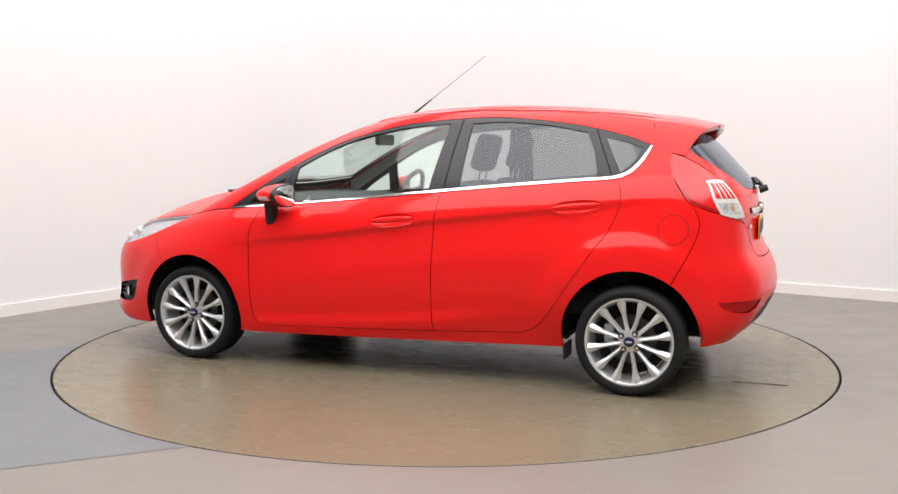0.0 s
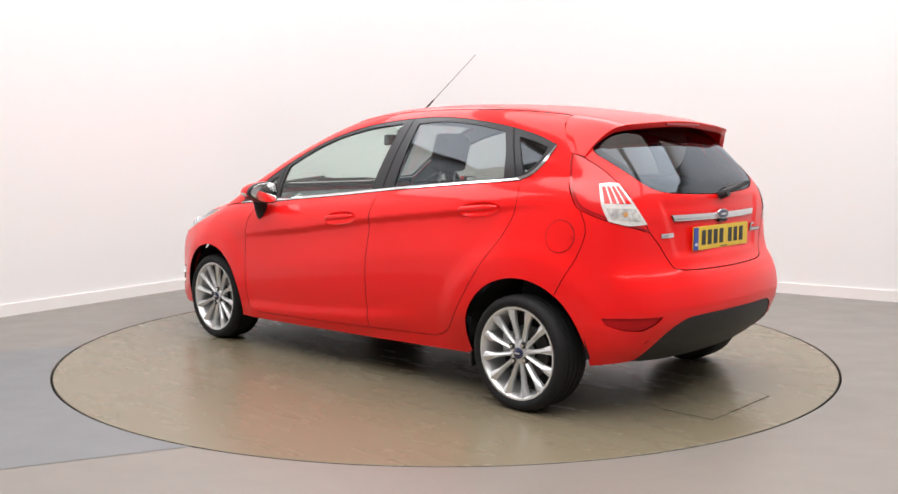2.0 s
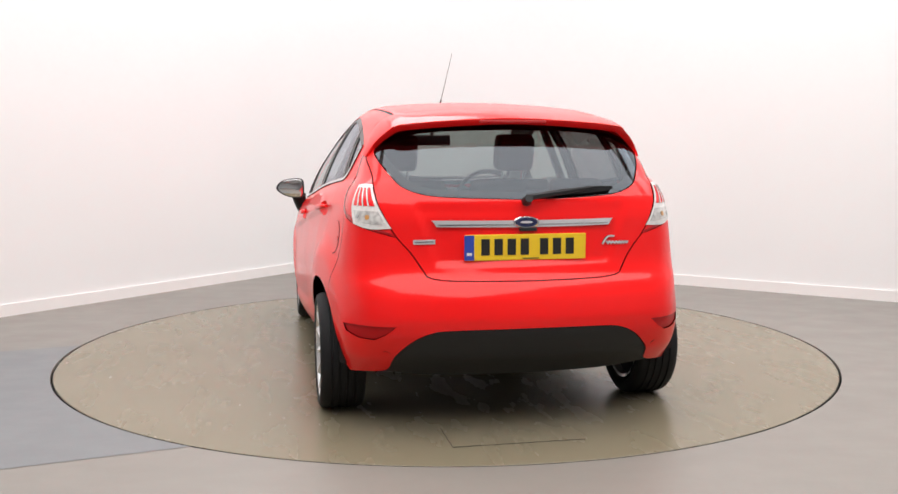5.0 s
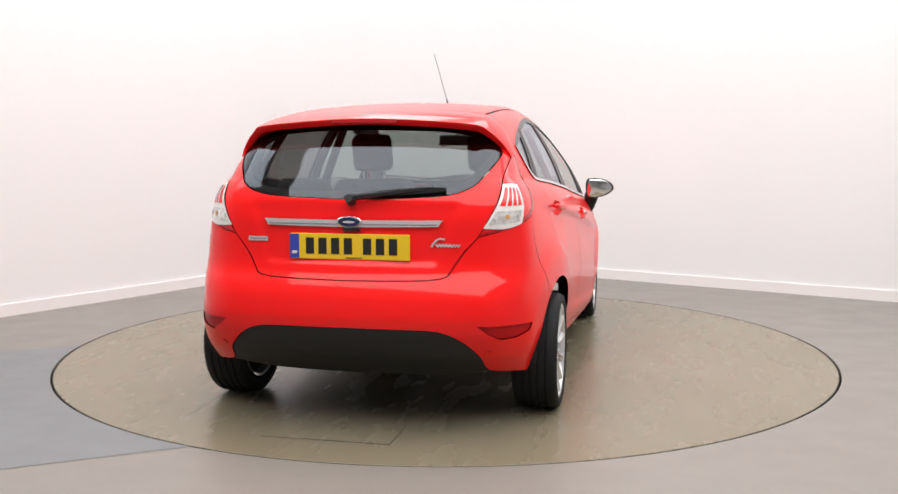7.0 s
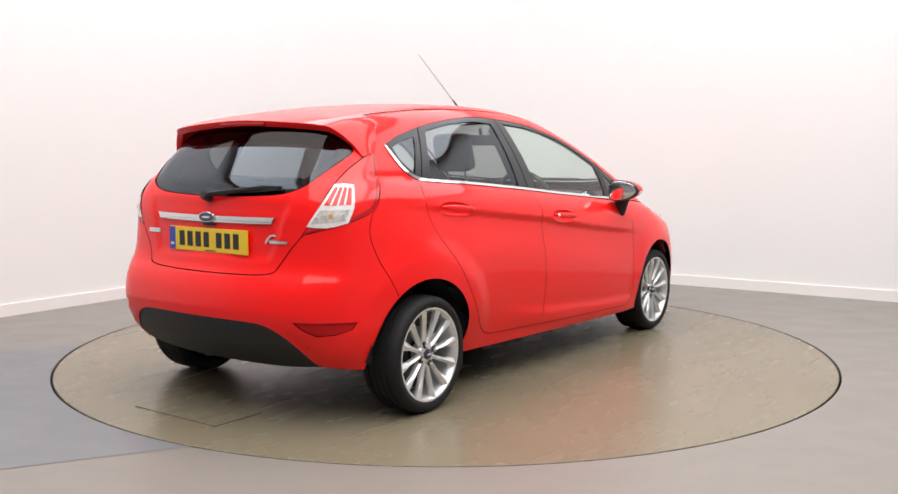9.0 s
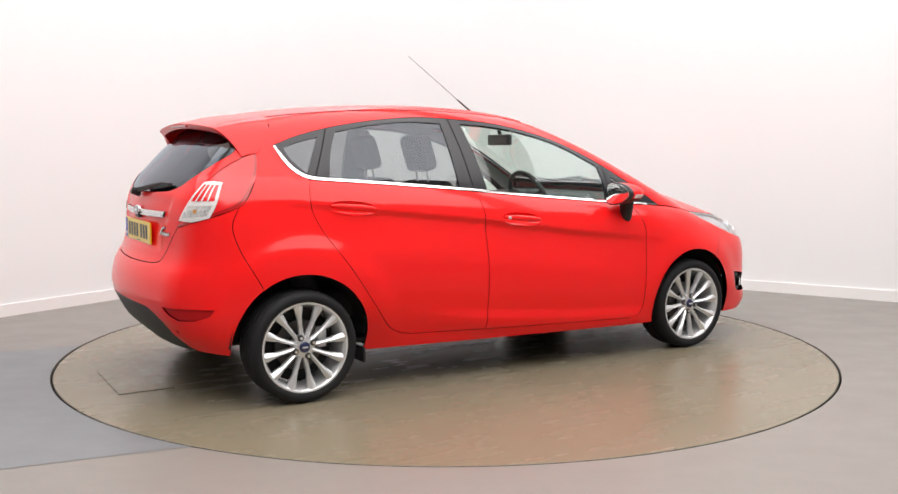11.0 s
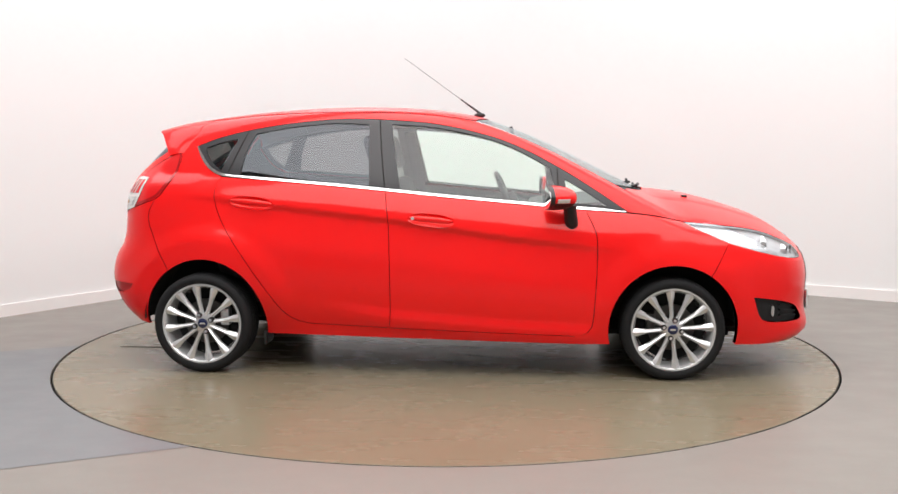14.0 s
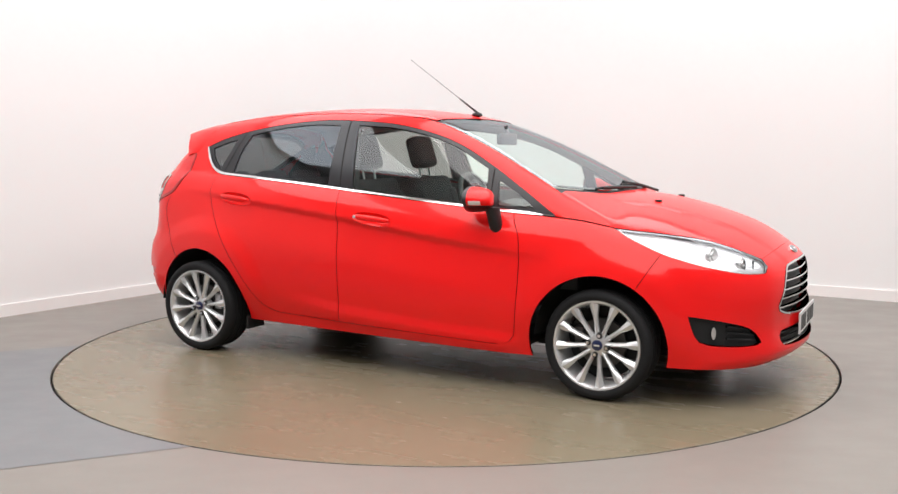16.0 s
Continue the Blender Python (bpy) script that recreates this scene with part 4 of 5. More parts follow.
    for i in range(n):
        l, t_, u = L[i], Tt[i], U[i]
        mid = (l * 0.5 + t_ * 0.5)
        nrm = gradient(np.array([l]))[0]
        mid = mid + nrm * 0.008
        lip = t_ + (u - t_) * 0.35 + np.array((-0.004, 0, 0))
        low_l = l - nrm * 0.03
        rings.append([tuple(l), tuple(l * 0.75 + t_ * 0.25 + nrm * 0.006), tuple(mid), tuple(l * 0.2 + t_ * 0.8 + nrm * 0.005), tuple(t_), tuple(lip), tuple(u), tuple((u + low_l) / 2), tuple(low_l)])
    loft(bm, rings)
    sp = part("roof_spoiler", bm, M_paint, car, "red roof spoiler over the rear window", smooth=True)
    bm = bmesh.new()
    box(bm, (-1.588, 0, 1.313), (0.014, 0.30, 0.013), 0.003)
    part("brake_light", bm, M_darkred, sp, "dark red high brake light")

    # --- nose
    hl_bot = [(1.945, 0.465, 0.680), (1.965, 0.47, 0.648), (1.945, 0.50, 0.620), (1.84, 0.60, 0.625), (1.68, 0.70, 0.664), (1.53, 0.77, 0.715), (1.40, 0.765, 0.765), (1.296, 0.752, 0.823)]
    grille = [(2.075, 0, 0.652), (2.06, 0.20, 0.648), (2.045, 0.31, 0.634), (2.03, 0.37, 0.59), (2.012, 0.41, 0.52), (1.998, 0.447, 0.462), (2.0, 0.435, 0.437), (2.02, 0.35, 0.412), (2.055, 0.20, 0.400), (2.07, 0, 0.397)]
    lower = [(2.06, 0, 0.345), (2.03, 0.25, 0.345), (1.99, 0.40, 0.338), (1.98, 0.42, 0.32), (2.0, 0.40, 0.275), (2.04, 0.25, 0.262), (2.075, 0, 0.258)]
    fog = [(1.685, 0.815, 0.432), (1.78, 0.77, 0.418), (1.87, 0.69, 0.396), (1.93, 0.62, 0.365), (1.96, 0.575, 0.305), (1.945, 0.60, 0.294), (1.87, 0.70, 0.292), (1.765, 0.775, 0.302), (1.72, 0.80, 0.335)]
    # wheel-arch side and upper joints of the front bumper
    nseam = [(p[0], p[1], p[2]) for p in lay(spline(xz((1.43, 0.545), (1.53, 0.715))))]
    narch = lay(arch(*ARCH_F, -14, 56))
    nlow = spline([(1.575, 0.76, 0.184), (1.68, 0.745, 0.182), (1.84, 0.66, 0.182), (1.94, 0.59, 0.184), (2.04, 0.42, 0.190), (2.09, 0.2, 0.192), (2.105, 0, 0.192)])
    half = chain([NOSE_SEAM[0]], spline(NOSE_SEAM), spline(hl_bot[:6]), nseam[::-1], narch[::-1], nlow)
    nholes = [both(spline(grille)), both(spline(lower)), chain(spline(fog + fog[:1])), [np.array(p) * [1, -1, 1] for p in chain(spline(fog + fog[:1]))]]
    fb = put("front_bumper", panel(NOSE, np.array(both(half)), nholes, gap=0.0008, depth=0.03), M_paint, car)
    for s in (1, -1):
        head = [np.array(p) * [1, 1, 1] for p in chain(spline(HL_TOP), spline(hl_bot))]
        lamp = put("headlamp", panel(NOSE, np.array(head), gap=0.002, lift=-0.016, depth=0.01), M_reflector, car, "long swept-back clear headlamp", sgn=s)
        uvh = resample(NOSE.flat(np.array(head)), 0.02)
        put("lamp_bezel", panel(NOSE, uvh, [inset(uvh, 0.008)], flat=True, gap=0.002, lift=-0.004, depth=0.008, grid=0.05), M_satin, lamp, sgn=s)
        put("lamp_cover", panel(NOSE, np.array(head), gap=0.002, lift=0.0, depth=0.004), M_glass_lamp, lamp, sgn=s)
        for c, r in (((1.72, 0.62, 0.712), 0.042), ((1.83, 0.55, 0.672), 0.034)):
            p0 = NOSE.onto(NOSE.flat(np.array([c])))[0]
            nr = gradient(np.array([p0]))[0]
            cen = Vector(p0 - nr * 0.014)
            cen.y *= s
            bm = bmesh.new()
            q = Vector((0.92, 0.35 * s, 0.1)).to_track_quat("Z", "Y").to_matrix().to_4x4()
            for rr, hh in ((r, 0.016), (r * 0.62, 0.030)):
                bmesh.ops.create_cone(bm, cap_ends=True, segments=24, radius1=rr, radius2=rr * 0.86, depth=hh, matrix=Matrix.Translation(cen) @ q)
            part("projector", bm, M_alloy, lamp, smooth=True)
        for k in range(2):
            p0 = NOSE.onto(NOSE.flat(np.array([(1.85 + 0.03 * k, 0.56 - 0.045 * k, 0.658)])))[0]
            bm = bmesh.new()
            nr = gradient(np.array([p0]))[0]
            c = p0 - nr * 0.012
            box(bm, (c[0], c[1] * s, c[2]), (0.010, 0.007, 0.062), 0.002)
            part("lamp_divider", bm, M_dash, lamp)
        # fog lamp recess
        fogl = chain(spline(fog + fog[:1]))
        fr = put("fog_lamp_surround", panel(NOSE, np.array(fogl), gap=0.0, lift=-0.026, depth=0.004, grid=0.02), M_black, fb, "black fog lamp surround", sgn=s)
        p0 = NOSE.onto(NOSE.flat(np.array([(1.792, 0.755, 0.355)])))[0]
        nr = gradient(np.array([p0]))[0]
        cen = Vector(p0 - nr * 0.012)
        nv = Vector(nr)
        cen.y, nv.y = cen.y * s, nv.y * s
        bm = bmesh.new()
        bmesh.ops.create_cone(bm, cap_ends=True, segments=20, radius1=0.032, radius2=0.029, depth=0.03, matrix=Matrix.Translation(cen) @ nv.to_track_quat("Z", "Y").to_matrix().to_4x4() @ Matrix.Diagonal((0.36, 1, 1, 1)))
        part("fog_lamp", bm, M_chrome, fr, "narrow upright chrome fog lamp", smooth=True)
        for k in range(3):
            a0, a1 = NOSE.flat(np.array([(1.848, 0.715, 0.380 - 0.028 * k), (1.943, 0.60, 0.358 - 0.022 * k)]))
            put("slat", panel(NOSE, np.array([a0, a1, a1 + [0, 0.008], a0 + [0, 0.008]]), flat=True, gap=0, lift=-0.012, depth=0.012, grid=0.03), M_black, fr, sgn=s)
    gr = put("grille", panel(NOSE, np.array(both(spline(grille))), gap=-0.004, lift=-0.05, depth=0.004), M_black, car, "black radiator grille with five chrome bars")
    uvg = resample(NOSE.flat(np.array(both(spline(grille)))), 0.02)
    put("grille_frame", panel(NOSE, uvg, [inset(uvg, 0.008)], flat=True, gap=0.0, lift=0.003, depth=0.02, grid=0.06), M_chrome, gr, "chrome grille frame")
    for k in range(5):
        z = 0.612 - 0.042 * k
        w = float(np.interp(z, [0.40, 0.437, 0.462, 0.52, 0.59, 0.65], [0.25, 0.42, 0.442, 0.408, 0.37, 0.2])) - 0.008
        uw = NOSE.flat(np.array([(2.0, w, z)]))[0][0]
        lo_ = [(-uw + 2 * uw * i / 16, z - 0.0035) for i in range(17)]
        hi_ = [(p[0], p[1] + 0.007) for p in lo_[::-1]]
        put("grille_bar", panel(NOSE, np.array(lo_ + hi_), flat=True, gap=0, lift=-0.012, depth=0.02, grid=0.05), M_chrome, gr)
    lg = put("lower_grille", panel(NOSE, np.array(both(spline(lower))), gap=-0.004, lift=-0.05, depth=0.004), M_black, car, "black lower intake grille")
    for k in range(3):
        z = 0.325 - 0.024 * k
        uw = NOSE.flat(np.array([(2.0, 0.385 - 0.006 * k, z)]))[0][0]
        lo_ = [(-uw + 2 * uw * i / 16, z - 0.004) for i in range(17)]
        put("intake_bar", panel(NOSE, np.array(lo_ + [(p[0], p[1] + 0.008) for p in lo_[::-1]]), flat=True, gap=0, lift=-0.015, depth=0.012, grid=0.05), M_black, lg)
    bm = bmesh.new()
    box(bm, (2.077, 0, 0.350), (0.008, 0.52, 0.104), 0.003)
    fp = part("front_number_plate", bm, M_white_plate, car, "white front number plate")
    for k in range(7):
        bm = bmesh.new()
        box(bm, (2.0815, 0.20 - 0.062 * k - (0.03 if k > 3 else 0), 0.350), (0.003, 0.045, 0.072))
        part("plate_character", bm, M_ink, fp)
    nb = NOSE.onto(np.array([(0.0, 0.688)]))
    oval_badge(car, tuple(nb[0]), 0.058, 0.024, tuple(gradient(nb)[0]))
    return car


def oval_badge(parent, c, a, b, n, name="badge"):
    """A chromed oval with a dark blue field and a plain bright bar."""
    n = Vector(n).normalized()
    side = Vector((0, 1, 0))
    up = n.cross(side) if n.x > 0 else side.cross(n)
    if up.z < 0:
        up = -up
    obs = None
    for scale, lift, mat, nm in ((1.0, 0.008, M_chrome, name), (0.86, 0.0105, M_badge, "field"), (0.5, 0.012, M_satin, "mark")):
        bm = bmesh.new()
        k = 32
        bb = b * (0.22 if nm == "mark" else scale)
        rings = []
        for l, sc in ((-0.004, 1.0), (lift * 0.7, 1.0), (lift, 0.93)):
            rings.append([Vector(c) + n * l + side * (a * scale * sc * math.cos(math.tau * i / k)) + up * (bb * sc * math.sin(math.tau * i / k)) for i in range(k)])
        loft(bm, rings)
        ob = part(nm, bm, mat, parent if obs is None else obs, "chrome and dark blue oval badge" if obs is None else "", smooth=True)
        obs = obs or ob
    return obs



# ---------------------------------------------------------------- wheels
WHEEL = 0.9345  # size of the whole wheel against its profile radii


def revolve(bm, prof, n=56):
    """Turns a profile of (radius, y) round the y axis; closed profiles repeat their first point."""
    rings = [[bm.verts.new((r * math.cos(math.tau * k / n), y, r * math.sin(math.tau * k / n))) for k in range(n)] for r, y in prof]
    for A, B in zip(rings, rings[1:]):
        for k in range(n):
            bm.faces.new((A[k], A[(k + 1) % n], B[(k + 1) % n], B[k]))
    return rings


def build_wheel(parent, x, sgn, nut_angle, spoke_angle):
    hub = Matrix.Translation((x, 0.738 * sgn, HUB_Z)) @ Matrix.Diagonal((WHEEL, sgn, WHEEL, 1))

    def done(name, bm, mat, par, label="", smooth=True):
        bmesh.ops.transform(bm, matrix=hub, verts=bm.verts)
        bmesh.ops.recalc_face_normals(bm, faces=bm.faces)
        return part(name, bm, mat, par, label, smooth)

    bm = bmesh.new()
    revolve(bm, [(0.192, -0.085), (0.205, -0.09), (0.192, -0.06), (0.196, 0.02), (0.206, 0.062), (0.214, 0.086), (0.2215, 0.0945), (0.2305, 0.0955), (0.2325, 0.088), (0.220, 0.078)])
    wheel = done("wheel", bm, M_alloy, parent, "twelve-spoke silver alloy wheel")
    # spokes: slim at the middle, flaring into the rim
    prof = [(0.040, 0.013, 0.070), (0.08, 0.0108, 0.074), (0.12, 0.0112, 0.079), (0.150, 0.0128, 0.083), (0.175, 0.0175, 0.086), (0.196, 0.0215, 0.088), (0.219, 0.0240, 0.090)]
    for k in range(12):
        a = radians(spoke_angle + 30 * k)
        d, t = Vector((math.cos(a), 0, math.sin(a))), Vector((-math.sin(a), 0, math.cos(a)))
        bm = bmesh.new()
        rings = []
        for r, w, y in prof:
            ring_ = []
            for q, dy in ((-1.0, -0.024), (-1.0, -0.007), (-0.60, -0.001), (0.0, 0.004), (0.60, -0.001), (1.0, -0.007), (1.0, -0.024)):
                p = d * r + t * (w * q) + Vector((0, y + dy, 0))
                ring_.append(p)
            rings.append(ring_)
        loft(bm, rings)
        done("spoke", bm, M_alloy, wheel)
    bm = bmesh.new()
    revolve(bm, [(0.0, 0.020), (0.060, 0.024), (0.060, 0.062), (0.055, 0.070), (0.040, 0.074), (0.030, 0.0745), (0.0, 0.0745)], 40)
    bmesh.ops.remove_doubles(bm, verts=bm.verts, dist=1e-5)
    done("hub", bm, M_alloy, wheel)
    bm = bmesh.new()
    revolve(bm, [(0.028, 0.070), (0.028, 0.080), (0.024, 0.083), (0.0, 0.085)], 32)
    bmesh.ops.remove_doubles(bm, verts=bm.verts, dist=1e-5)
    cap = done("centre_cap", bm, M_badge, wheel, "dark blue centre cap")
    bm = bmesh.new()
    box(bm, (0, 0.0855, 0), (0.030, 0.002, 0.008), 0.002)
    done("cap_mark", bm, M_satin, cap)
    for k in range(4):
        a = radians(nut_angle + 90 * k)
        c = Vector((0.0505 * math.cos(a), 0.0, 0.0505 * math.sin(a)))
        for rad, y0, y1, mat, nm in ((0.0175, 0.069, 0.0790, M_tread, "nut_seat"), (0.0108, 0.072, 0.085, M_chrome, "wheel_nut")):
            bm = bmesh.new()
            bmesh.ops.create_cone(bm, cap_ends=True, segments=6 if nm == "wheel_nut" else 16, radius1=rad, radius2=rad * 0.85, depth=y1 - y0, matrix=Matrix.Translation(c + Vector((0, (y0 + y1) / 2, 0))) @ Matrix.Rotation(radians(-90), 4, "X"))
            done(nm, bm, mat, wheel)
    # tyre with grooved tread
    bm = bmesh.new()
    pr = [(0.214, 0.080), (0.2315, 0.089), (0.2345, 0.096), (0.247, 0.1015), (0.258, 0.102), (0.270, 0.098), (0.279, 0.089), (0.2845, 0.076)]
    for g0 in (0.05, 0.017, -0.017, -0.05):
        pr += [(0.2858, g0 + 0.006), (0.2790, g0 + 0.004), (0.2790, g0 - 0.004), (0.2858, g0 - 0.006)]
    pr += [(0.2845, -0.076), (0.279, -0.089), (0.262, -0.1), (0.235, -0.1), (0.214, -0.08)]
    revolve(bm, pr, 72)
    done("tyre", bm, M_tyre, wheel, "black low-profile tyre")
    bm = bmesh.new()
    revolve(bm, [(0.06, 0.006), (0.128, 0.006), (0.130, 0.002), (0.130, -0.010), (0.06, -0.012)], 40)
    done("brake_disc", bm, M_disc, wheel, "steel brake disc")
    bm = bmesh.new()
    box(bm, (-0.115 if x > 0 else 0.115, 0.005, 0.03), (0.05, 0.06, 0.10), 0.012)
    done("brake_caliper", bm, M_satin if x < 0 else M_disc, wheel)
    bm = bmesh.new()
    revolve(bm, [(0.0, -0.03), (0.19, -0.03), (0.19, -0.05), (0.0, -0.05)], 32)
    bmesh.ops.remove_doubles(bm, verts=bm.verts, dist=1e-5)
    done("brake_shield", bm, M_well, wheel)
    return wheel


def build_underside(parent):
    for cx, rx, rz in (ARCH_R, ARCH_F):
        for s in (1, -1):
            bm = bmesh.new()
            n = 26
            prev = None
            for k in range(n + 1):
                a = radians(2 + 176 * k / n)
                p = (cx + (rx + 0.012) * math.cos(a), HUB_Z + (rz + 0.012) * math.sin(a))
                row = [bm.verts.new((p[0], s * y, p[1])) for y in (0.50, 0.60, 0.70, 0.765)]
                if prev:
                    for i in range(3):
                        bm.faces.new((prev[i], prev[i + 1], row[i + 1], row[i]))
                prev = row
            inner = [bm.verts.new((cx + (rx + 0.012) * math.cos(radians(2 + 176 * k / n)), s * 0.50, HUB_Z + (rz + 0.012) * math.sin(radians(2 + 176 * k / n)))) for k in range(n + 1)]
            bm.faces.new(inner)
            part("wheel_arch_liner", bm, M_well, parent, "black felt wheel arch liner")
    bm = bmesh.new()
    box(bm, (0.0, 0, 0.222), (1.70, 1.42, 0.03), 0.008)
    box(bm, (1.70, 0, 0.205), (0.40, 0.9, 0.03), 0.008)
    box(bm, (1.2, 0, 0.19), (0.8, 0.96, 0.03), 0.008)
    box(bm, (-1.28, 0, 0.262), (0.84, 0.96, 0.03), 0.008)
    part("underbody", bm, M_well, parent, "dark underbody trays")
    bm = bmesh.new()
    tube(bm, [(1.0, -0.1, 0.16), (-0.9, -0.12, 0.16), (-1.1, -0.32, 0.22), (-1.60, -0.32, 0.235)], 0.024)
    part("exhaust_pipe", bm, M_disc, parent, smooth=True)
    bm = bmesh.new()
    tube(bm, [(-1.24, -0.62, 0.26), (-1.15, -0.45, 0.22), (-1.15, 0.45, 0.22), (-1.24, 0.62, 0.26)], 0.035)
    part("rear_axle", bm, M_well, parent, smooth=True)
    for s in (1, -1):
        bm = bmesh.new()
        box(bm, (-0.915, 0.70 * s, 0.185), (0.014, 0.15, 0.075), 0.004)
        part("mud_flap", bm, M_black, parent)


# ---------------------------------------------------------------- outside fittings
def superring(c, ax, az, n=28, p=2.6):
    out = []
    for k in range(n):
        a = math.tau * k / n
        ca, sa = math.cos(a), math.sin(a)
        out.append((c[0] + ax * math.copysign(abs(ca) ** (2 / p), ca), c[1], c[2] + az * math.copysign(abs(sa) ** (2 / p), sa)))
    return out


def build_door_mirror(parent, s):
    """A leaf-shaped housing, widest at its back rim: body-coloured cap over a black base, indicator in the cap, glass facing back."""
    ahead, out = Vector((0.985, -0.17 * s, 0)), Vector((0.17, 0.985 * s, 0))
    back = Vector((0.592, 0.897 * s, 0.948))
    # half-outline from the inner to the outer end: place along it, top, foot
    ends = [(-1.0, 0.15, -0.15), (-0.985, 0.55, -0.55), (-0.93, 0.82, -0.80), (-0.8, 0.96, -0.95), (-0.55, 1.0, -1.0), (-0.2, 0.99, -0.97), (0.15, 0.93, -0.88), (0.45, 0.82, -0.73), (0.7, 0.65, -0.53), (0.86, 0.46, -0.36), (0.96, 0.26, -0.19), (1.0, 0.10, -0.06)]
    leaf = [(u, t) for u, t, _ in ends] + [(u, f) for u, _, f in ends[::-1]]

    def section(depth, k, rise=0.0):
        return [back + Vector((1, 0.04 * s, 0)) * depth + out * (0.090 * u * k) + Vector((0, 0, 0.064 * w * k + rise)) for u, w in leaf]

    def shell(swell=1.0):
        bm = bmesh.new()
        loft(bm, [section(d, k * swell) for d, k in ((0.0, 0.965), (0.004, 0.99), (0.014, 1.0), (0.04, 0.985), (0.07, 0.94), (0.10, 0.84), (0.122, 0.68), (0.136, 0.46), (0.142, 0.2))])
        return bm

    def cut(bm, co, no):
        bmesh.ops.bisect_plane(bm, geom=list(bm.verts) + list(bm.edges) + list(bm.faces), plane_co=co, plane_no=no, clear_outer=True)
        bmesh.ops.holes_fill(bm, edges=[e for e in bm.edges if e.is_boundary])
        return bm
    seam = back + ahead * 0.022
    bm = cut(cut(shell(), seam, -ahead), (0, 0, 0.924), (0, 0, -1))
    cap = part("door_mirror", bm, M_paint, parent, "red door mirror with black base", smooth=True)
    bm = cut(cut(shell(), seam, -ahead), (0, 0, 0.9235), (0, 0, 1))
    part("mirror_base", bm, M_black, cap, "black mirror base", smooth=True)
    part("mirror_rim", cut(shell(), seam - ahead * 0.0005, ahead), M_pillar, cap, smooth=True)
    bm = bmesh.new()
    loft(bm, [section(0.010, 0.88), section(-0.0015, 0.88), section(-0.0025, 0.85)])
    part("mirror_glass", bm, M_mirror, cap, "mirror glass", smooth=True)
    bm = cut(shell(1.03), back + ahead * 0.034, -ahead)
    for co, no in ((back + ahead * 0.095, ahead), (back + out * 0.012, -out), ((0, 0, 0.926), (0, 0, -1)), ((0, 0, 0.947), (0, 0, 1))):
        bm = cut(bm, co, no)
    part("side_indicator", bm, M_clear, cap, "clear indicator lens", smooth=True)
    # stalk
    bm = bmesh.new()
    rows = []
    for z, y, ax, ay in ((0.91, 0.845, 0.036, 0.05), (0.88, 0.838, 0.033, 0.045), (0.84, 0.828, 0.034, 0.04), (0.805, 0.822, 0.034, 0.032), (0.785, 0.818, 0.024, 0.022)):
        rows.append([(0.705 + (0.91 - z) * 0.12 + ax * math.cos(math.tau * k / 20), s * (y + ay * math.sin(math.tau * k / 20)), z) for k in range(20)])
    loft(bm, rows)
    part("mirror_stalk", bm, M_black, cap, "black mirror stalk", smooth=True)


HANDLES = (("front_door", -0.010, 0.826, -5.0), ("rear_door", -0.972, 0.911, -5.0))


def handle_ring(cx, cz, tilt, w=0.122, h=0.034, n=40):
    t = radians(tilt)
    out = []
    for k in range(n):
        a = math.tau * k / n
        u, v = w * math.copysign(abs(math.cos(a)) ** 0.8, math.cos(a)), h * math.sin(a)
        out.append((cx + u * math.cos(t) - v * math.sin(t), cz + u * math.sin(t) + v * math.cos(t)))
    return np.array(out)


def build_handle(door, cx, cz, tilt, s, keyed):
    # dished cup
    rows = []
    n = 40
    for k, (w, dep) in enumerate(((1.02, 0.0), (0.97, 0.004), (0.86, 0.014), (0.66, 0.022), (0.4, 0.026), (0.12, 0.027))):
        uv = handle_ring(cx, cz, tilt, 0.122 * w, 0.034 * w, n)
        P = SIDE.onto(uv)
        rows.append(P - gradient(P) * (dep + 0.0005))
    verts = np.concatenate(rows) * [1, s, 1]
    f = [(r * n + i, r * n + (i + 1) % n, (r + 1) * n + (i + 1) % n, (r + 1) * n + i) for r in range(len(rows) - 1) for i in range(n)]
    f.append(tuple((len(rows) - 1) * n + i for i in range(n)))
    if s < 0:
        f = [q[::-1] for q in f]
    mesh_object("handle_cup", verts, f, M_paint, door)
    # pull bar
    bm = bmesh.new()
    t = radians(tilt)
    rings = []
    for i in range(15):
        u = -0.112 + 0.224 * i / 14
        e = 1 - abs(u / 0.112) ** 4
        x, z = cx + u * math.cos(t), cz + 0.006 + u * math.sin(t)
        p = SIDE.onto(np.array([(x, z)]))[0]
        lift = 0.004 + 0.018 * e ** 0.5
        hh = 0.007 + 0.0075 * e
        rings.append([(x, s * (p[1] + lift + 0.008 * math.cos(a)), z + hh * math.sin(a)) for a in np.linspace(0, math.tau, 12, endpoint=False)])
    loft(bm, rings)
    bar = part("door_handle", bm, M_paint, door, "red door handle", smooth=True)
    if keyed:
        bm = bmesh.new()
        p = SIDE.onto(np.array([(cx - 0.093, cz + 0.008)]))[0]
        bmesh.ops.create_cone(bm, cap_ends=True, segments=20, radius1=0.0095, radius2=0.0085, depth=0.012, matrix=Matrix.Translation((cx - 0.093, s * (p[1] + 0.019), cz + 0.013)) @ Matrix.Rotation(radians(-90 * s), 4, "X"))
        part("key_barrel", bm, M_satin, bar, "silver lock barrel", smooth=True)


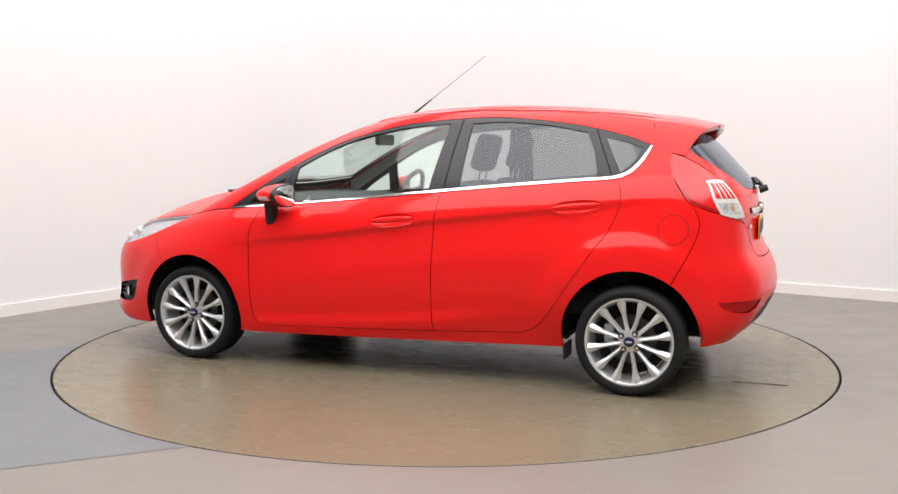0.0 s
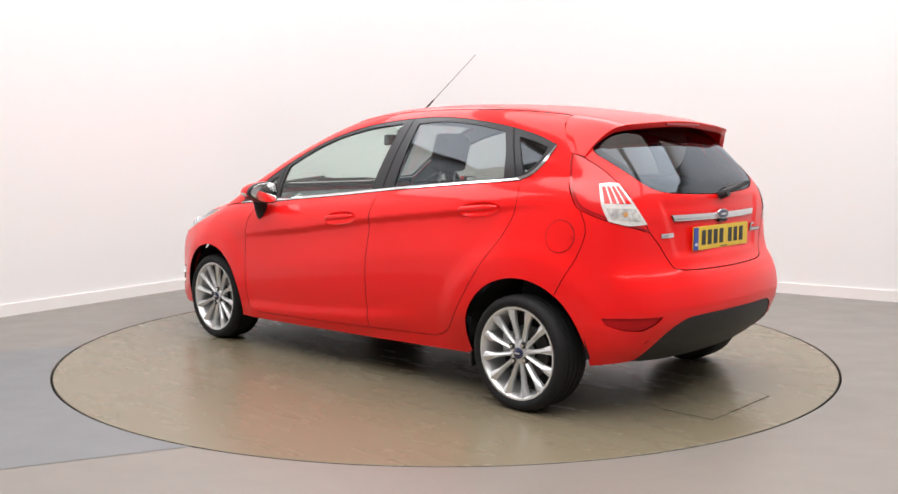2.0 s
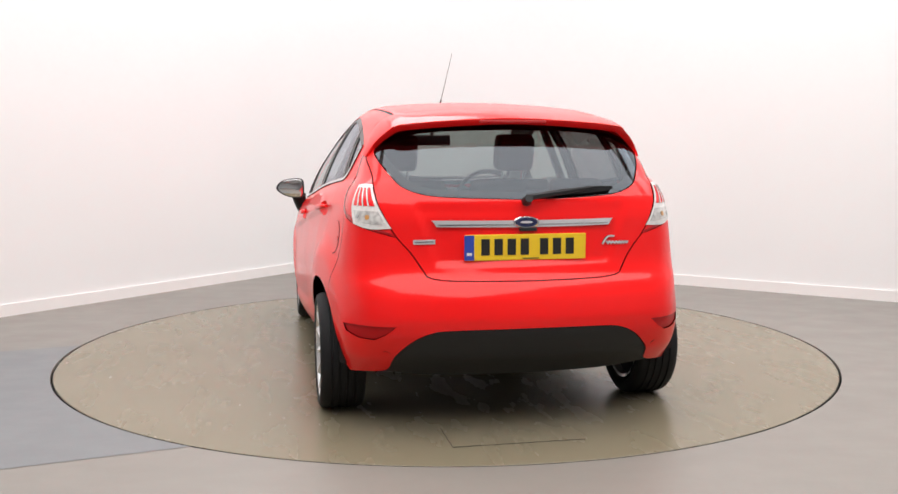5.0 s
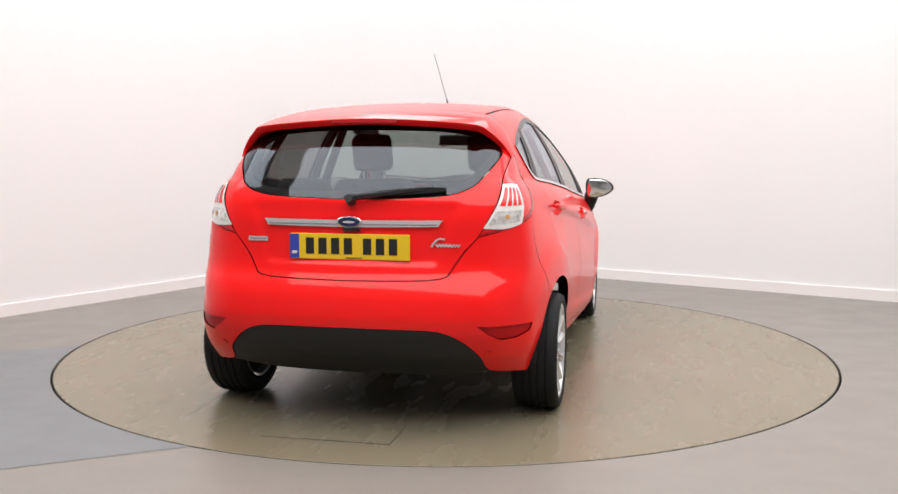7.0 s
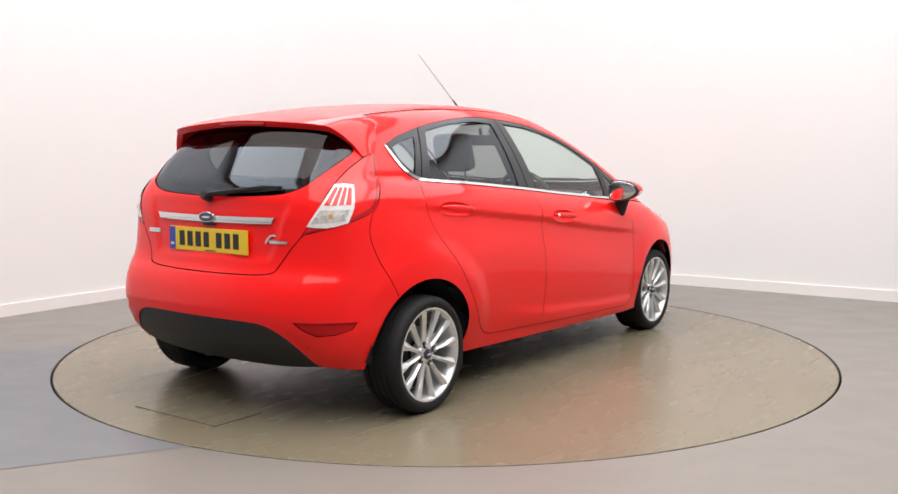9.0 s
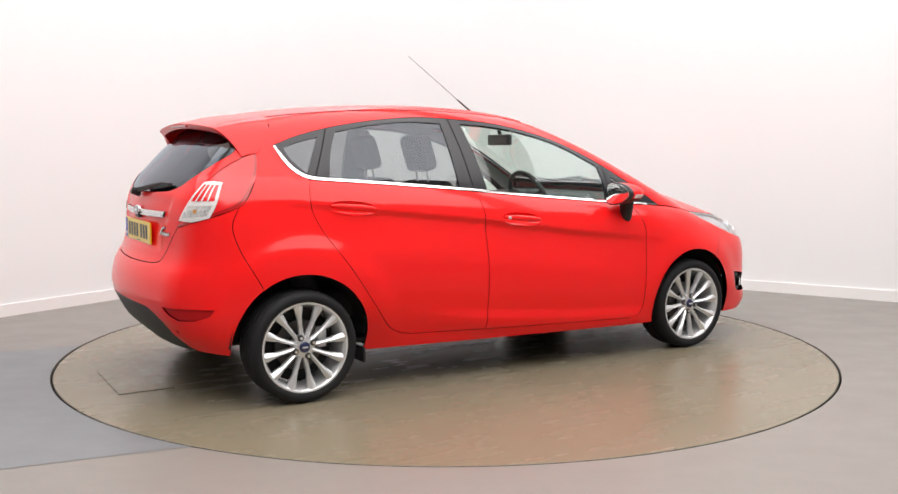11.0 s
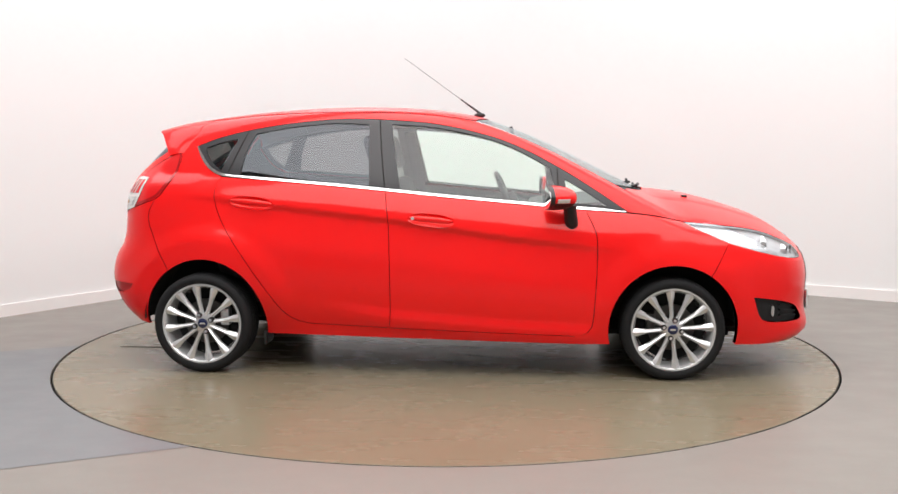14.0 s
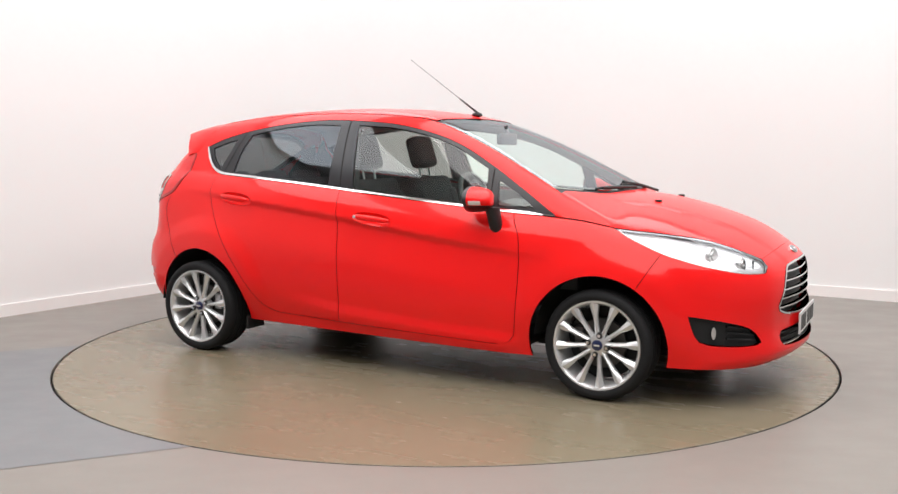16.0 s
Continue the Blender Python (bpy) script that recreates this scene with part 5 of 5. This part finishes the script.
def tail_panel(y0, y1, z0, z1, lift, depth, gap=0.0):
    a = TAIL.flat(np.array([(-1.8, y0, z0), (-1.8, y1, z1)]))
    lo_ = [(a[0][0] + (a[1][0] - a[0][0]) * i / 14, z0) for i in range(15)]
    return panel(TAIL, np.array(lo_ + [(p[0], z1) for p in lo_[::-1]]), flat=True, gap=gap, lift=lift, depth=depth, grid=0.05)


def build_tailgate_fittings(parent):
    # chrome bar with tapered ends
    half = [(-1.80, 0, 0.898), (-1.80, 0.30, 0.8995), (-1.79, 0.405, 0.9005), (-1.79, 0.392, 0.888), (-1.79, 0.383, 0.874), (-1.80, 0.25, 0.872), (-1.80, 0, 0.870)]
    bar = put("tailgate_bar", panel(TAIL, np.array(both(half)), gap=0, lift=0.009, depth=0.010, grid=0.03), M_satin, parent, "brushed chrome tailgate bar")
    half = [(-1.80, 0, 0.8835), (-1.80, 0.385, 0.8835), (-1.80, 0.378, 0.8785), (-1.80, 0, 0.8785)]
    put("bar_groove", panel(TAIL, np.array(both(half)), gap=0, lift=0.0098, depth=0.002, grid=0.05), M_chrome, bar)
    oval_badge(parent, (-1.808, 0.0, 0.892), 0.056, 0.0245, (-1, 0, 0.03))
    # plate recess and plate
    bm = bmesh.new()
    box(bm, (-1.8080, 0.0, 0.788), (0.009, 0.522, 0.108), 0.003)
    plate = part("number_plate", bm, M_yellow, parent, "yellow rear number plate with blue band")
    bm = bmesh.new()
    box(bm, (-1.8125, 0.243, 0.788), (0.0025, 0.042, 0.104), 0.001)
    part("blue_band", bm, M_blue, plate, "blue band")
    bm = bmesh.new()
    box(bm, (-1.8140, 0.243, 0.762), (0.0015, 0.022, 0.012))
    part("band_mark", bm, M_white_plate, plate)
    y = 0.196
    for k in range(7):
        bm = bmesh.new()
        if k == 4:
            y -= 0.028
        box(bm, (-1.8130, y - 0.022, 0.790), (0.0018, 0.036, 0.068))
        part("plate_character", bm, M_ink, plate)
        y -= 0.056
    bm = bmesh.new()
    box(bm, (-1.8130, -0.02, 0.741), (0.0018, 0.07, 0.004))
    part("plate_footer", bm, M_ink, plate)
    bm = bmesh.new()
    box(bm, (-1.806, -0.01, 0.861), (0.02, 0.075, 0.013), 0.005)
    part("gate_release", bm, M_black, parent, "black tailgate release")
    # small chrome emblem, and a slanted chrome script drawn as plain shapes
    em = put("emblem", tail_panel(0.49, 0.392, 0.803, 0.822, 0.004, 0.005), M_satin, parent, "small chrome emblem")
    put("emblem_line", tail_panel(0.482, 0.40, 0.8095, 0.8150, 0.0048, 0.001), M_chrome, em)
    # slanted chrome script: a long top stroke and a wavy line of thin bars
    def stroke(pts, w, name, par, label=""):
        uv = np.array(spline([TAIL.flat(np.array([(-1.79, y, z)]))[0] for y, z in pts], 0.006))
        tan = np.gradient(uv, axis=0)
        nn = np.stack([-tan[:, 1], tan[:, 0]], 1) / np.linalg.norm(tan, axis=1, keepdims=True)
        return put(name, panel(TAIL, np.concatenate([uv + nn * w, (uv - nn * w)[::-1]]), flat=True, gap=0, lift=0.006, depth=0.006, grid=0.05), M_satin, par, label)
    script = stroke([(-0.350, 0.790), (-0.366, 0.812), (-0.385, 0.824), (-0.412, 0.823)], 0.0036, "script_mark", parent, "slanted chrome script shapes")
    wave = [(-0.372 - 0.0075 * k, 0.797 + 0.0065 * math.cos(math.pi * k) * (1 - 0.02 * k)) for k in range(15)]
    stroke(wave, 0.0032, "script_stroke", script)
    # wiper
    bm = bmesh.new()
    bmesh.ops.create_cone(bm, cap_ends=True, segments=20, radius1=0.021, radius2=0.017, depth=0.045, matrix=Matrix.Translation((-1.815, -0.005, 0.985)) @ Matrix.Rotation(radians(-70), 4, "Y"))
    wiper = part("rear_wiper", bm, M_black, parent, "black rear wiper", smooth=True)
    bm = bmesh.new()
    rings = []
    for i in range(10):
        u = i / 9
        y, z = -0.0 - 0.31 * u, 0.992 + 0.040 * u
        p = TAIL.onto(TAIL.flat(np.array([(-1.8, y, z)])))[0]
        x = p[0] - 0.034 + 0.012 * u
        w, h = 0.009 - 0.004 * u, 0.014 - 0.006 * u
        rings.append([(x - w, y, z + h * 0.6), (x + w, y, z + h), (x + w, y, z - h), (x - w, y, z - h * 0.6)])
    loft(bm, rings)
    part("wiper_arm", bm, M_black, wiper, smooth=True)
    bm = bmesh.new()
    rings = []
    for i in range(12):
        u = i / 11
        y, z = -0.08 - 0.32 * u, 1.008 + 0.022 * u
        p = TAIL.onto(TAIL.flat(np.array([(-1.8, y, z)])))[0]
        x, h = p[0] - 0.012, 0.013 * (1 - 0.5 * abs(2 * u - 1) ** 3)
        rings.append([(x - 0.008, y, z + h), (x + 0.009, y, z + h), (x + 0.009, y, z - h), (x - 0.008, y, z - h)])
    loft(bm, rings)
    part("wiper_blade", bm, M_black, wiper, smooth=True)


def build_top_fittings(parent):
    bm = bmesh.new()
    bmesh.ops.create_uvsphere(bm, u_segments=20, v_segments=10, radius=1.0, matrix=Matrix.Translation((0.205, 0, 1.398)) @ Matrix.Diagonal((0.034, 0.018, 0.015, 1)))
    base = part("aerial", bm, M_black, parent, "long thin roof aerial", smooth=True)
    a, b = Vector((0.215, 0, 1.405)), Vector((-0.243, 0, 1.737))
    bm = bmesh.new()
    tube(bm, [a, a + (b - a) * 0.10, a + (b - a) * 0.27], [0.008, 0.006, 0.0045], 8)
    part("aerial_stem", bm, M_black, base, smooth=True)
    bm = bmesh.new()
    tube(bm, [a + (b - a) * 0.26, a + (b - a) * 0.985, b], [0.0019, 0.0014, 0.0022], 6)
    part("aerial_whip", bm, M_dash, base, smooth=True)
    # windscreen wipers
    for pts, bl in (([(1.155, 0.06, 0), (1.13, -0.16, 0), (1.098, -0.34, 0)], ((1.125, 0.08), (1.080, -0.39))), ([(1.14, 0.56, 0), (1.115, 0.30, 0), (1.085, 0.05, 0)], ((1.10, 0.48), (1.095, -0.02)))):
        P = TOP.onto(np.array([(p[0], p[1]) for p in pts]))
        bm = bmesh.new()
        tube(bm, [Vector(p) + Vector((0, 0, 0.016)) for p in spline(P, 0.06)], 0.008, 8)
        arm = part("windscreen_wiper", bm, M_black, parent, "black windscreen wiper", smooth=True)
        Q = TOP.onto(np.array(spline([bl[0], bl[1]], 0.06)))
        bm = bmesh.new()
        tube(bm, [Vector(p) + Vector((0, 0, 0.008)) for p in Q], 0.007, 6)
        part("wiper_blade", bm, M_black, arm, smooth=True)
    for yy in (-0.27, 0.20):
        p = TOP.onto(np.array([(1.375, yy)]))[0]
        bm = bmesh.new()
        box(bm, Vector(p) + Vector((0, 0, 0.003)), (0.032, 0.028, 0.014), 0.005)
        part("washer_jet", bm, M_black, parent)


# ---------------------------------------------------------------- cabin
def seat(parent, x, y, name, rest=True):
    bm = bmesh.new()
    box(bm, (x + 0.05, y, 0.40), (0.52, 0.48, 0.13), 0.05, segments=3)
    base = part(name, bm, M_cabin, parent, "charcoal cloth car seat", smooth=True)
    bm = bmesh.new()
    lean = Matrix.Rotation(radians(-17), 4, "Y")
    box(bm, (x - 0.28, y, 0.72), (0.14, 0.47, 0.62), 0.055, lean, 3)
    box(bm, (x - 0.245, y + 0.2, 0.70), (0.12, 0.08, 0.5), 0.035, lean, 3)
    box(bm, (x - 0.245, y - 0.2, 0.70), (0.12, 0.08, 0.5), 0.035, lean, 3)
    part("seat_back", bm, M_cabin, base, smooth=True)
    bm = bmesh.new()
    box(bm, (x - 0.395, y, 1.178), (0.095, 0.225, 0.205), 0.04, lean, 3)
    part("headrest", bm, M_cabin, base, smooth=True)
    bm = bmesh.new()
    for d in (-0.06, 0.06):
        tube(bm, [(x - 0.36, y + d, 1.0), (x - 0.385, y + d, 1.12)], 0.006, 6)
    part("headrest_stem", bm, M_satin, base, smooth=True)


def build_cabin(parent):
    for y in (0.335, -0.335):
        seat(parent, 0.03, y, "front_seat")
    bm = bmesh.new()
    box(bm, (-0.93, 0, 0.42), (0.5, 1.28, 0.14), 0.05, segments=3)
    bench = part("rear_bench", bm, M_cabin, parent, "charcoal cloth rear bench", smooth=True)
    bm = bmesh.new()
    lean = Matrix.Rotation(radians(-20), 4, "Y")
    box(bm, (-1.22, 0, 0.72), (0.13, 1.24, 0.58), 0.05, lean, 3)
    part("bench_back", bm, M_cabin, bench, smooth=True)
    for y in (0.38, 0.0, -0.38):
        bm = bmesh.new()
        box(bm, (-1.325, y, 1.005), (0.08, 0.26, 0.10), 0.035, lean, 3)
        part("headrest", bm, M_cabin, bench, smooth=True)
    bm = bmesh.new()
    box(bm, (-1.52, 0, 0.93), (0.36, 1.0, 0.02), 0.006)
    part("parcel_shelf", bm, M_dash, parent)
    # dashboard
    bm = bmesh.new()
    rows = []
    for i in range(25):
        y = -0.66 + 1.32 * i / 24
        bulge = 0.035 * math.exp(-((y + 0.36) / 0.2) ** 2) + 0.015 * math.exp(-(y / 0.16) ** 2)
        rows.append([(1.085, y, 0.925), (0.84, y, 0.915), (0.60, y, 0.895 + bulge), (0.51, y, 0.872 + bulge), (0.475, y, 0.79), (0.52, y, 0.62), (0.60, y, 0.5), (1.085, y, 0.5)])
    loft(bm, rows)
    dash = part("dashboard", bm, M_dash, parent, "dark plastic dashboard", smooth=True)
    bm = bmesh.new()
    box(bm, (0.30, 0, 0.42), (0.75, 0.22, 0.24), 0.04)
    box(bm, (0.46, 0, 0.78), (0.05, 0.22, 0.13), 0.015)
    part("centre_console", bm, M_dash, dash)
    bm = bmesh.new()
    c, tilt = Vector((0.385, -0.345, 0.905)), Matrix.Rotation(radians(-24), 4, "Y")
    tube(bm, [c + tilt @ Vector((0, 0.175 * math.cos(a), 0.168 * math.sin(a))) for a in np.linspace(0, math.tau, 36, endpoint=False)], 0.015, 8, closed=True)
    sw = part("steering_wheel", bm, M_pillar, parent, "black steering wheel on the driver's side", smooth=True)
    bm = bmesh.new()
    box(bm, c + Vector((0.03, 0, 0)), (0.06, 0.12, 0.11), 0.025, tilt)
    for a in (20, 160, 270):
        d = tilt @ Vector((0, 0.17 * math.cos(radians(a)), 0.165 * math.sin(radians(a))))
        tube(bm, [c + Vector((0.015, 0, 0)), c + d], 0.014, 6)
    tube(bm, [c + Vector((0.03, 0, 0)), c + Vector((0.22, 0, -0.08))], 0.035, 10)
    part("wheel_boss", bm, M_dash, sw)
    bm = bmesh.new()
    box(bm, (0.40, 0, 1.255), (0.03, 0.235, 0.068), 0.012)
    tube(bm, [(0.41, 0, 1.27), (0.39, 0, 1.33)], 0.012, 6)
    part("rear_view_mirror", bm, M_pillar, parent)
    # linings
    for s in (1, -1):
        fd = chain(belt_line(-0.258, 0.79, 0.006), DOOR_FRONT, between(SILL_TOP, (0.73, 0.232), (-0.232, 0.256)), SEAM[::-1])
        put("door_lining", panel(SIDE, np.array(fd), flat=True, gap=0.0, lift=-0.055, depth=0.004, grid=0.05), M_dash, parent, "dark door lining", sgn=s)
        rd = chain(belt_line(-1.16, -0.258, 0.006), SEAM, between(SILL_TOP, (-0.232, 0.256), (-0.66, 0.268)), DOOR_REAR[::-1])
        put("door_lining", panel(SIDE, np.array(rd), flat=True, gap=0.0, lift=-0.055, depth=0.004, grid=0.05), M_dash, parent, "dark door lining", sgn=s)
        q = chain(spline(xz((-1.16, 1.05), (-1.205, 1.075), (-1.257, 1.124), (-1.305, 1.216))), spline(xz((-1.305, 1.216), (-1.30, 1.29), (-1.40, 1.17), (-1.50, 0.93), (-1.40, 0.66), (-1.05, 0.66), (-1.16, 1.05))))
        put("quarter_lining", panel(SIDE, np.array(q), flat=True, gap=0.0, lift=-0.035, depth=0.004, grid=0.05), M_cabin, parent, "dark quarter lining", sgn=s)
        pl = [(-1.40, 0.60, 1.25), (-1.405, 0.645, 1.17), (-1.45, 0.70, 1.0), (-1.52, 0.72, 0.94), (-1.70, 0.555, 0.90), (-1.675, 0.568, 0.98), (-1.60, 0.575, 1.08), (-1.53, 0.585, 1.16), (-1.48, 0.565, 1.22)]
        put("rear_pillar_lining", panel(TAIL, np.array(pl), gap=0.0, lift=-0.03, depth=0.002, grid=0.05), M_cabin, parent, "dark rear pillar lining", sgn=s)
        RA = at_count(lay(chain([(-1.29, 1.224)], DLO_TOP[1:])), 60)
        RB = at_count(spline([(-1.29, 0.48, 1.35), (-1.0, 0.5, 1.39), (-0.6, 0.505, 1.41), (-0.1, 0.5, 1.40), (0.21, 0.5, 1.345), (0.45, 0.54, 1.235), (0.70, 0.60, 1.115), (0.90, 0.645, 1.02), (0.96, 0.66, 0.995)]), 60)
        put("pillar_lining", strip(RA, RB, 4, lift=-0.028, depth=0.002), M_headliner, parent, "grey pillar lining", sgn=s)
        bm = bmesh.new()
        box(bm, (-0.255, 0.615 * s, 1.13), (0.075, 0.03, 0.40), 0.01, Matrix.Rotation(radians(24 * s), 4, "X") @ Matrix.Rotation(radians(-8), 4, "Y"))
        part("belt_pillar", bm, M_cabin, parent, smooth=True)
    hl = [(-1.30, 0.0), (-1.30, 0.5), (-0.6, 0.52), (0.20, 0.515), (0.25, 0.0), (0.20, -0.515), (-0.6, -0.52), (-1.30, -0.5)]
    put("headlining", panel(TOP, np.array(hl), flat=True, gap=0.0, lift=-0.03, depth=0.003, grid=0.08), M_headliner, parent, "pale grey headlining")
    inner = both([(-1.80, 0, 0.985), (-1.76, 0.30, 0.995), (-1.735, 0.46, 1.01), (-1.70, 0.53, 1.04), (-1.74, 0.53, 0.85), (-1.8, 0.45, 0.70), (-1.83, 0, 0.66)])
    put("tailgate_lining", panel(TAIL, np.array(inner), gap=0, lift=-0.04, depth=0.003, grid=0.06), M_cabin, parent, "dark tailgate lining")
    uvg = resample(TAIL.flat(np.array(both(spline(GLASS_EDGE)))), 0.02)
    put("glass_border", panel(TAIL, uvg, [inset(uvg, 0.035)], flat=True, gap=0.003, lift=-0.008, depth=0.001, grid=0.05), M_pillar, parent, "black rear glass border")
    bm = bmesh.new()
    box(bm, (-0.1, 0, 0.235), (1.6, 1.3, 0.02))
    part("cabin_floor", bm, M_cabin, parent, "dark cabin carpet")


M_headliner = material("grey_headlining", (0.42, 0.41, 0.39), 0.9, bump=0.3, bump_scale=600)

car = build_car()
for wx, sg, nut, spoke in ((AXLE, 1, 20, 8), (AXLE, -1, 78, 5), (-AXLE, 1, 35, 18), (-AXLE, -1, 22, 9)):
    build_wheel(car, wx, sg, nut, spoke)
build_underside(car)
for sg in (1, -1):
    build_door_mirror(car, sg)
build_tailgate_fittings(car)
build_top_fittings(car)
build_cabin(car)


def motions():
    """The platform and the car on it turn together."""
    rows = [(0.5 * k, pose(0, 0, 0, 0, 0, heading(0.5 * k))) for k in range(33)]
    walk(platform, rows)
    off = pose(-0.0044, 0.0143, 0)
    walk(car, [(t, m @ off) for t, m in rows])


motions()
